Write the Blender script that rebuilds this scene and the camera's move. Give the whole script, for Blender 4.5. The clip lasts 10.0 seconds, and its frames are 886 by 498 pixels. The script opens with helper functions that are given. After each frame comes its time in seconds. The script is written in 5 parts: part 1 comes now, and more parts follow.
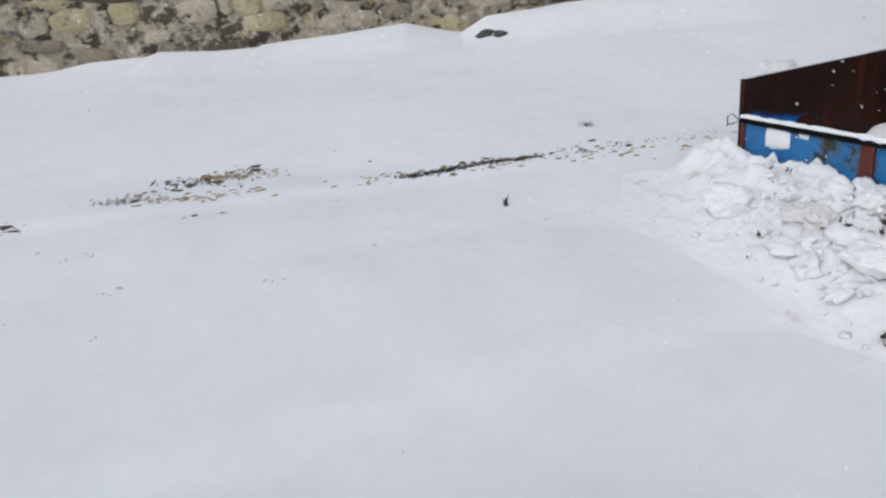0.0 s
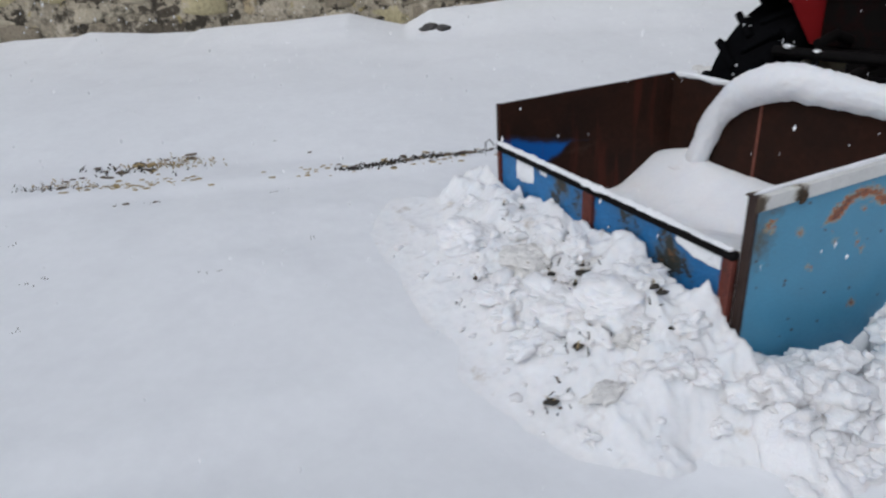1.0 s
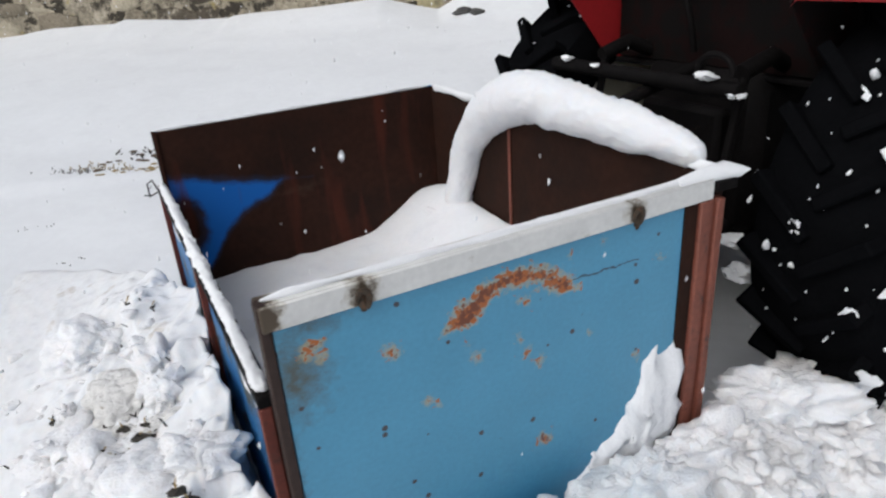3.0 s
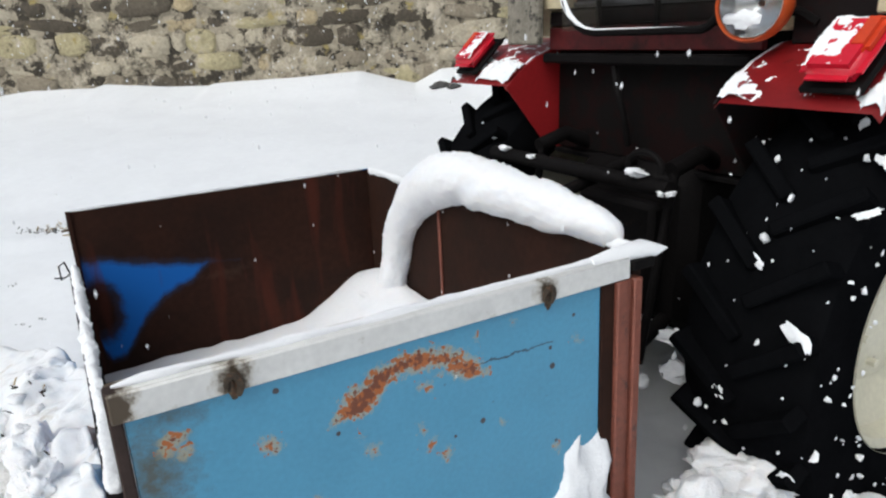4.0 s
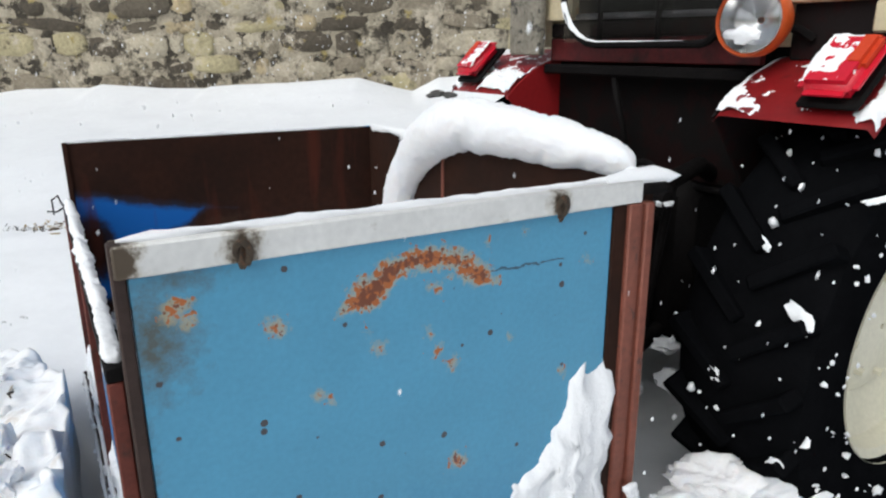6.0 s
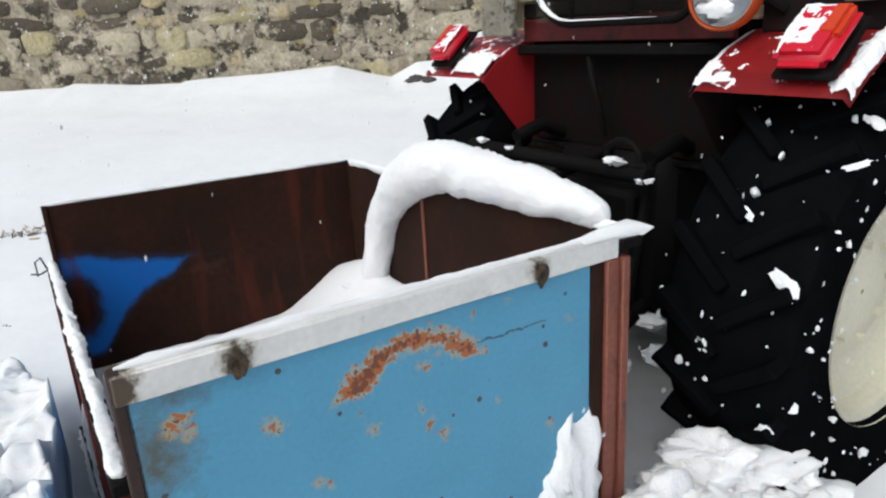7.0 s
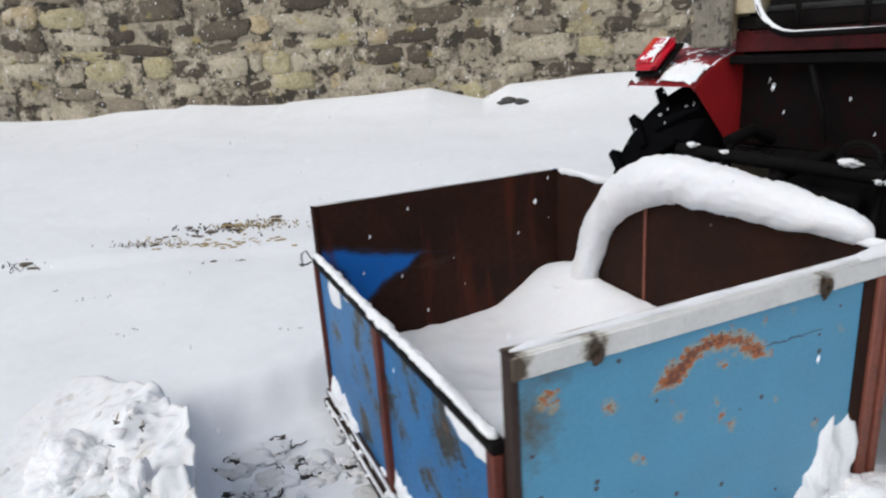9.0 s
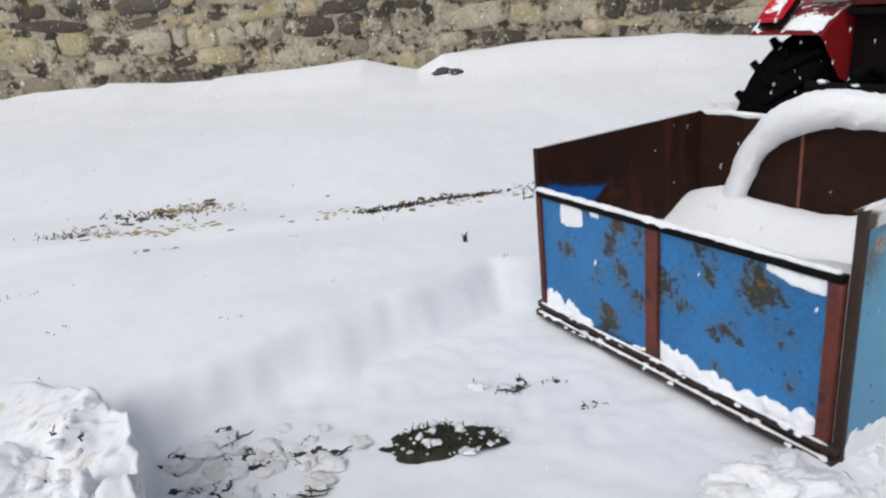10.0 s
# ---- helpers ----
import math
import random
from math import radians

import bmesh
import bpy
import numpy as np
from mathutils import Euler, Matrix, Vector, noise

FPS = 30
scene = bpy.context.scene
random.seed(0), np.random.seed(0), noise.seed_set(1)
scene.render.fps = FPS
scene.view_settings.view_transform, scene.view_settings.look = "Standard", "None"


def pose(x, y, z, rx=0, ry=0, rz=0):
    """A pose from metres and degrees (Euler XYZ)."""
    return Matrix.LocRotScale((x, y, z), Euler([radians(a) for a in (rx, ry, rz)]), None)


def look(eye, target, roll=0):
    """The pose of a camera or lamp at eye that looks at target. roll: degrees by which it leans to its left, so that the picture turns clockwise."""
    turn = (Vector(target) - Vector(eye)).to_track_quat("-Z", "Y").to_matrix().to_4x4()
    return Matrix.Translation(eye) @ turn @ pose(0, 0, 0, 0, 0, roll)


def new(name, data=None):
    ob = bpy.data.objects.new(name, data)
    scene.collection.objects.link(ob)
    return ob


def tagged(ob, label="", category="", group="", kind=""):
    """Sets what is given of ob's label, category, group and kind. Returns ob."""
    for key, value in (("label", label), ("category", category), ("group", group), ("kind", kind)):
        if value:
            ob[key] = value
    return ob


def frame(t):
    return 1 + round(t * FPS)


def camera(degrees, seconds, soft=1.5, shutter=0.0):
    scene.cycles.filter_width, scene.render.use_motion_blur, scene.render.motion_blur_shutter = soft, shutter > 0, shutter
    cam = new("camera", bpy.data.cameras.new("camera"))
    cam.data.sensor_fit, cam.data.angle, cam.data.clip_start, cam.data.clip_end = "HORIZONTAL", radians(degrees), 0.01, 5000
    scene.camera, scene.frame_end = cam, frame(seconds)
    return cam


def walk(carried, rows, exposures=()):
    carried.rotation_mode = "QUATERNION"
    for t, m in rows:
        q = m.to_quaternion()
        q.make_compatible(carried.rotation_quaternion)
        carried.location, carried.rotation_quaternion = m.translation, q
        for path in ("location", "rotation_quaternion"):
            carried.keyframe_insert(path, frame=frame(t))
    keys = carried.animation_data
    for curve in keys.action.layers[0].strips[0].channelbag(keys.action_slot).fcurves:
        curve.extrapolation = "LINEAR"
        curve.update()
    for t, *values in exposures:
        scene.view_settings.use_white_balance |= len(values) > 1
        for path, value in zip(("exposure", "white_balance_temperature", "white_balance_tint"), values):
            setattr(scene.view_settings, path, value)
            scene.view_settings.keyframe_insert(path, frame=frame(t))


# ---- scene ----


def view(x, y, z, pitch, roll, yaw):
    """A camera's pose: yaw about the plumb line, pitch from level, roll about the line of sight."""
    return Matrix.Translation((x, y, z)) @ pose(0, 0, 0, 0, 0, yaw) @ pose(0, 0, 0, 90 + pitch) @ pose(0, 0, 0, 0, 0, -roll)


cam = camera(67.0, 10.0, soft=2.2, shutter=0.2)
walk(cam, [
    (0, view(0.008, -0.007, 1.536, -21.92, 6.03, 4.14)),
    (0.3, view(-0.004, -0.028, 1.519, -22.84, 7.87, 11.66)),
    (0.5, view(-0.018, -0.035, 1.547, -21.65, 8.62, 13.68)),
    (0.7, view(-0.003, -0.031, 1.525, -21.24, 5.23, 8.76)),
    (1, view(0.031, -0.032, 1.553, -22.99, 3.28, -1.08)),
    (1.5, view(0.033, -0.034, 1.502, -21.12, 4.18, -1.76)),
    (2, view(0.036, 0.019, 1.514, -23.31, 2.78, -1.82)),
    (2.5, view(0.013, 0.017, 1.508, -23.70, 4.72, 1.68)),
    (3, view(0.002, 0.010, 1.489, -23.58, 4.00, 1.71)),
    (3.2, view(-0.002, 0.012, 1.491, -19.92, 1.30, -2.72)),
    (4.5, view(-0.003, 0.020, 1.452, -17.26, 2.35, -0.10)),
    (5, view(0.001, 0.002, 1.458, -16.26, 1.75, -0.51)),
    (5.5, view(0.007, 0.007, 1.478, -15.86, 1.70, -0.56)),
    (5.7, view(0.021, 0.020, 1.453, -16.20, 0.18, -1.22)),
    (7, view(0.055, 0.047, 1.463, -18.33, 2.96, -2.43)),
    (7.5, view(0.026, 0.085, 1.459, -18.04, 2.43, -2.80)),
    (8, view(-0.001, 0.007, 1.488, -17.13, 2.60, 4.16)),
    (8.5, view(-0.033, -0.001, 1.482, -19.45, 3.57, 6.43)),
    (9, view(-0.049, -0.010, 1.495, -16.36, 3.36, 4.48)),
    (9.5, view(-0.033, -0.008, 1.510, -18.51, 4.79, 1.02)),
    (10, view(-0.028, 0.001, 1.549, -19.43, 4.42, -0.40)),
], exposures=[(0.0, -0.54, 5950, 9), (1.0, -0.70, 5900, 9), (2.0, -0.50, 6050, 9), (2.7, -0.38, 6150, 9), (3.2, -0.28, 6150, 8), (4.5, -0.08, 6150, 6), (7.5, -0.06, 6150, 6), (8.5, -0.20, 6150, 8), (10.0, -0.29, 6150, 9)])

# The box on the tractor's linkage: seconds, x, y, z of its near tail corner, yaw, pitch, roll
BOX = [
    (0, 2.146, 2.332, 0.001, 24.28, 0.98, -0.46),
    (0.3, 1.811, 2.212, -0.000, 24.75, 0.41, -0.24),
    (0.5, 1.619, 2.081, 0.006, 24.50, 0.06, 0.10),
    (0.7, 1.428, 1.985, -0.011, 24.17, -0.18, 0.67),
    (1, 1.069, 1.961, -0.048, 23.56, 1.46, 2.00),
    (1.5, 0.576, 1.581, -0.021, 24.92, 0.38, 2.33),
    (2, 0.161, 1.338, 0.042, 26.60, 0.37, 1.68),
    (2.5, -0.134, 1.183, 0.054, 27.93, 0.41, 1.37),
    (3, -0.360, 1.053, 0.069, 28.16, 0.46, 0.53),
    (3.2, -0.426, 1.019, 0.050, 28.27, 1.33, 0.07),
    (4.5, -0.511, 0.928, 0.113, 29.15, -0.35, -1.74),
    (5, -0.508, 0.931, 0.188, 29.32, -1.11, -1.40),
    (5.5, -0.509, 0.941, 0.306, 29.37, -3.02, -0.89),
    (5.7, -0.455, 0.979, 0.321, 29.25, -1.58, -0.88),
    (7, -0.426, 0.972, 0.100, 30.01, -0.42, -1.34),
    (7.5, -0.452, 0.991, 0.092, 29.71, -0.54, -0.98),
    (8, -0.447, 0.948, 0.105, 29.61, -0.47, -1.27),
    (8.5, -0.410, 0.955, 0.105, 29.54, -0.92, -0.94),
    (9, -0.018, 1.181, 0.046, 27.81, 0.68, 0.13),
    (9.5, 0.608, 1.440, 0.027, 27.43, 0.28, 0.56),
    (10, 1.260, 1.842, 0.029, 27.82, 1.60, -0.78),
]

# ---- light ----
world = bpy.data.worlds.new("overcast")
scene.world = world
world.use_nodes = True
wn, wl = world.node_tree.nodes, world.node_tree.links
sky = wn.new("ShaderNodeTexSky")
sky.sky_type = "NISHITA"
sky.sun_disc = False
sky.sun_elevation, sky.sun_rotation = radians(48), radians(-140)
sky.dust_density, sky.air_density = 6.0, 1.0
pale = wn.new("ShaderNodeHueSaturation")
pale.inputs["Saturation"].default_value = 0.45
wl.new(sky.outputs[0], pale.inputs["Color"])
wl.new(pale.outputs[0], wn["Background"].inputs["Color"])
wn["Background"].inputs["Strength"].default_value = 0.135
sun = new("sun", bpy.data.lights.new("sun", "SUN"))
sun.data.energy, sun.data.angle, sun.data.color = 0.5, radians(60), (1.0, 0.97, 0.93)
sun.matrix_world = look((-4.3, -5.1, 8.0), (0, 0, 0))


# ---- materials ----
def material(name, base, rough=0.6, metal=0.0, vary=0.15, scale=8.0, fine=60.0, bump=0.3, depth=0.01, space="Object", dark=None, dark_at=0.62, dark_soft=0.06,
             per_object=0.0, spec=0.5):
    """A procedural surface: base colour with two scales of variation, optional dark stains, and relief."""
    m = bpy.data.materials.new(name)
    m.use_nodes = True
    nt = m.node_tree
    n, l = nt.nodes, nt.links
    b = n["Principled BSDF"]
    b.inputs["Roughness"].default_value, b.inputs["Metallic"].default_value = rough, metal
    b.inputs["Specular IOR Level"].default_value = spec
    if space == "World":
        co = n.new("ShaderNodeNewGeometry").outputs["Position"]
    else:
        co = n.new("ShaderNodeTexCoord").outputs["Object"]
    big, small = n.new("ShaderNodeTexNoise"), n.new("ShaderNodeTexNoise")
    for tex, s, d in ((big, scale, 4), (small, fine, 3)):
        l.new(co, tex.inputs["Vector"])
        tex.inputs["Scale"].default_value, tex.inputs["Detail"].default_value = s, d
    add = n.new("ShaderNodeMath")
    add.operation = "ADD"
    l.new(big.outputs["Fac"], add.inputs[0])
    l.new(small.outputs["Fac"], add.inputs[1])
    ramp = n.new("ShaderNodeMapRange")
    ramp.inputs["From Min"].default_value, ramp.inputs["From Max"].default_value = 0.6, 1.4
    ramp.inputs["To Min"].default_value, ramp.inputs["To Max"].default_value = 1 - vary, 1 + vary
    l.new(add.outputs[0], ramp.inputs["Value"])
    mul = n.new("ShaderNodeVectorMath")
    mul.operation = "SCALE"
    mul.inputs[0].default_value = base
    l.new(ramp.outputs[0], mul.inputs["Scale"])
    colour = mul.outputs[0]
    if per_object:
        info = n.new("ShaderNodeObjectInfo")
        r2 = n.new("ShaderNodeMapRange")
        r2.inputs["To Min"].default_value, r2.inputs["To Max"].default_value = 1 - per_object, 1 + per_object
        l.new(info.outputs["Random"], r2.inputs["Value"])
        m2 = n.new("ShaderNodeVectorMath")
        m2.operation = "SCALE"
        l.new(colour, m2.inputs[0])
        l.new(r2.outputs[0], m2.inputs["Scale"])
        colour = m2.outputs[0]
    if dark:
        st = n.new("ShaderNodeTexNoise")
        st.inputs["Scale"].default_value, st.inputs["Detail"].default_value = scale * 1.7, 6
        st.inputs["Roughness"].default_value = 0.65
        l.new(co, st.inputs["Vector"])
        cut = n.new("ShaderNodeMapRange")
        cut.inputs["From Min"].default_value, cut.inputs["From Max"].default_value = dark_at, dark_at + dark_soft
        l.new(st.outputs["Fac"], cut.inputs["Value"])
        mix = n.new("ShaderNodeMix")
        mix.data_type = "RGBA"
        l.new(cut.outputs[0], mix.inputs["Factor"])
        l.new(colour, mix.inputs["A"])
        mix.inputs["B"].default_value = (*dark, 1)
        colour = mix.outputs["Result"]
    l.new(colour, b.inputs["Base Color"])
    if bump:
        bp = n.new("ShaderNodeBump")
        bp.inputs["Strength"].default_value, bp.inputs["Distance"].default_value = bump, depth
        l.new(add.outputs[0], bp.inputs["Height"])
        l.new(bp.outputs[0], b.inputs["Normal"])
    return m


def weather(m):
    """Pale smears and dark lichen that run across stones and joints alike."""
    n, l = m.node_tree.nodes, m.node_tree.links
    b = n["Principled BSDF"]
    colour = b.inputs["Base Color"].links[0].from_socket
    where = n.new("ShaderNodeNewGeometry").outputs["Position"]
    for size, lo, hi, tint, rough in ((2.9, 0.55, 0.63, (0.52, 0.46, 0.36), 0.75), (2.3, 0.535, 0.63, (0.055, 0.046, 0.033), 0.74), (5.0, 0.62, 0.70, (0.36, 0.29, 0.12), 0.6)):
        tex, cut, mix = n.new("ShaderNodeTexNoise"), n.new("ShaderNodeMapRange"), n.new("ShaderNodeMix")
        tex.inputs["Scale"].default_value, tex.inputs["Detail"].default_value, tex.inputs["Roughness"].default_value = size, 8, rough
        cut.inputs["From Min"].default_value, cut.inputs["From Max"].default_value = lo, hi
        mix.data_type = "RGBA"
        mix.inputs["B"].default_value = (*tint, 1)
        l.new(where, tex.inputs["Vector"])
        l.new(tex.outputs["Fac"], cut.inputs["Value"])
        l.new(cut.outputs[0], mix.inputs["Factor"])
        l.new(colour, mix.inputs["A"])
        colour = mix.outputs["Result"]
    l.new(colour, b.inputs["Base Color"])
    return m


def stone_material():
    """Weathered rubble: each stone its own tone, with dark lichen and pale smears."""
    m = material("rubble_stone", (0.3, 0.27, 0.22), 0.9, 0, 0.35, 3.0, 26.0, 0.8, 0.03, "World", dark=(0.035, 0.032, 0.028), dark_at=0.6)
    nt = m.node_tree
    n, l = nt.nodes, nt.links
    info, ramp = n.new("ShaderNodeObjectInfo"), n.new("ShaderNodeValToRGB")
    l.new(info.outputs["Random"], ramp.inputs["Fac"])
    cr = ramp.color_ramp
    cr.interpolation = "CONSTANT"
    tones = [(0.0, (0.085, 0.07, 0.05)), (0.16, (0.41, 0.36, 0.27)), (0.34, (0.40, 0.35, 0.21)), (0.44, (0.24, 0.205, 0.15)), (0.58, (0.43, 0.38, 0.285)),
             (0.76, (0.12, 0.10, 0.072)), (0.9, (0.42, 0.34, 0.21))]
    for i, (p, c) in enumerate(tones):
        e = cr.elements[i] if i < 2 else cr.elements.new(p)
        e.position, e.color = p, (*c, 1)
    weather(m)
    scale_node = next(k for k in n if k.bl_idname == "ShaderNodeVectorMath")
    l.new(ramp.outputs[0], scale_node.inputs[0])
    return m


def painted_side():
    """Sky-blue paint on sheet steel: a rust arch, rust spots, bare grimy corner, small chips."""
    m = material("blue_paint_rusted", (0.078, 0.29, 0.455), 0.42, 0, 0.10, 5.0, 90.0, 0.15, 0.003)
    nt = m.node_tree
    n, l = nt.nodes, nt.links
    b = n["Principled BSDF"]
    colour = b.inputs["Base Color"].links[0].from_socket
    sep = n.new("ShaderNodeSeparateXYZ")
    tc = n.new("ShaderNodeTexCoord")
    l.new(tc.outputs["Object"], sep.inputs[0])
    wob = n.new("ShaderNodeTexNoise")
    wob.inputs["Scale"].default_value, wob.inputs["Detail"].default_value, wob.inputs["Roughness"].default_value = 34, 6, 0.7
    l.new(tc.outputs["Object"], wob.inputs["Vector"])

    def calc(op, a, c, clamp=False):
        k = n.new("ShaderNodeMath")
        k.operation, k.use_clamp = op, clamp
        for i, v in enumerate((a, c)):
            if isinstance(v, (int, float)):
                k.inputs[i].default_value = v
            else:
                l.new(v, k.inputs[i])
        return k.outputs[0]

    def away(x, z, sx=1.0, sz=1.0):
        dx, dz = calc("MULTIPLY", calc("SUBTRACT", sep.outputs["X"], x), sx), calc("MULTIPLY", calc("SUBTRACT", sep.outputs["Z"], z), sz)
        return calc("SQRT", calc("ADD", calc("MULTIPLY", dx, dx), calc("MULTIPLY", dz, dz)), 0)

    jitter = calc("MULTIPLY", calc("SUBTRACT", wob.outputs["Fac"], 0.5), 0.10)
    # the arch, broad at its foot and thin towards its end
    heavy = calc("MULTIPLY", calc("SUBTRACT", 0.50, sep.outputs["X"]), 0.17)
    ring = calc("SUBTRACT", calc("ABSOLUTE", calc("SUBTRACT", away(0.535, 0.643, 1.0, 1.22), calc("SUBTRACT", 0.163, calc("MAXIMUM", heavy, 0.0))), 0), calc("ADD", 0.021, calc("MAXIMUM", heavy, 0.0)))
    below = calc("MULTIPLY", calc("SUBTRACT", 0.698, sep.outputs["Z"]), 2.0)
    ring = calc("MAXIMUM", ring, below)
    spots = None
    for x, z, r in ((0.241, 0.70, 0.013), (0.082, 0.76, 0.019), (0.095, 0.745, 0.012), (0.435, 0.615, 0.008), (0.547, 0.626, 0.005), (0.561, 0.575, 0.006), (0.601, 0.544, 0.009), (0.335, 0.528, 0.003), (0.310, 0.55, 0.005),
                    (0.613, 0.305, 0.016), (0.902, 0.448, 0.004), (0.744, 0.569, 0.001), (0.96, 0.707, 0.002), (0.692, 0.789, 0.002), (0.778, 0.802, 0.001), (0.55, 0.72, 0.003), (0.565, 0.705, 0.002), (0.60, 0.735, 0.002), (0.41, 0.66, 0.002)):
        d = calc("SUBTRACT", away(x, z), r - 0.004)
        spots = d if spots is None else calc("MINIMUM", spots, d)
    field = calc("ADD", calc("MINIMUM", ring, spots), jitter)

    def over(mask, tint, low):
        nonlocal colour
        mix = n.new("ShaderNodeMix")
        mix.data_type = "RGBA"
        l.new(mask, mix.inputs["Factor"])
        l.new(low, mix.inputs["A"])
        mix.inputs["B"].default_value = (*tint, 1)
        colour = mix.outputs["Result"]

    grime = calc("MINIMUM", calc("SUBTRACT", away(0.045, 0.715, 0.85, 0.6), 0.075), calc("SUBTRACT", away(0.09, 0.815, 0.5, 0.9), 0.042))
    grime = calc("ADD", calc("MINIMUM", grime, calc("SUBTRACT", sep.outputs["X"], 0.03)), calc("MULTIPLY", jitter, 1.5))
    over(calc("MULTIPLY", calc("MULTIPLY", grime, -14, True), 0.9), (0.075, 0.07, 0.045), colour)
    # a hair crack and a scuff in the paint
    crack = calc("ADD", calc("ABSOLUTE", calc("SUBTRACT", sep.outputs["Z"], calc("ADD", 0.724, calc("MULTIPLY", jitter, 0.35))), 0), calc("MAXIMUM", calc("SUBTRACT", calc("ABSOLUTE", calc("SUBTRACT", sep.outputs["X"], 0.79), 0), 0.1), 0.0))
    over(calc("MULTIPLY", calc("SUBTRACT", crack, 0.0028), -600, True), (0.03, 0.06, 0.09), colour)
    flake = n.new("ShaderNodeTexNoise")
    flake.inputs["Scale"].default_value, flake.inputs["Detail"].default_value = 70, 4
    l.new(tc.outputs["Object"], flake.inputs["Vector"])
    over(calc("MULTIPLY", calc("MULTIPLY", calc("SUBTRACT", field, 0.014), -70, True), 0.7), (0.40, 0.34, 0.20), colour)
    over(calc("MULTIPLY", calc("ADD", field, calc("MULTIPLY", calc("SUBTRACT", flake.outputs["Fac"], 0.47), 0.15)), -140, True), (0.36, 0.105, 0.022), colour)
    over(calc("MULTIPLY", calc("ADD", field, calc("ADD", 0.014, calc("MULTIPLY", calc("SUBTRACT", flake.outputs["Fac"], 0.5), -0.12))), -150, True), (0.15, 0.04, 0.014), colour)
    # deeper blue towards the bottom, with an uneven border
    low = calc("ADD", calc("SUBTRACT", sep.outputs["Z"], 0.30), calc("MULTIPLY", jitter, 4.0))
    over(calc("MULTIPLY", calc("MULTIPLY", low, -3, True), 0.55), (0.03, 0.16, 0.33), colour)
    chips = n.new("ShaderNodeTexVoronoi")
    chips.inputs["Scale"].default_value = 16
    l.new(tc.outputs["Object"], chips.inputs["Vector"])
    over(calc("MULTIPLY", calc("SUBTRACT", calc("ADD", chips.outputs["Distance"], calc("MULTIPLY", wob.outputs["Fac"], 0.16)), 0.20), -60, True), (0.05, 0.045, 0.05), colour)
    # dark grey-blue along the foot
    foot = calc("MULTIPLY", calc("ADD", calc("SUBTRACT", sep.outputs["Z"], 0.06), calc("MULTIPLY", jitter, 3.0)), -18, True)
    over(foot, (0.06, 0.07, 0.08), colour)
    l.new(colour, b.inputs["Base Color"])
    return m


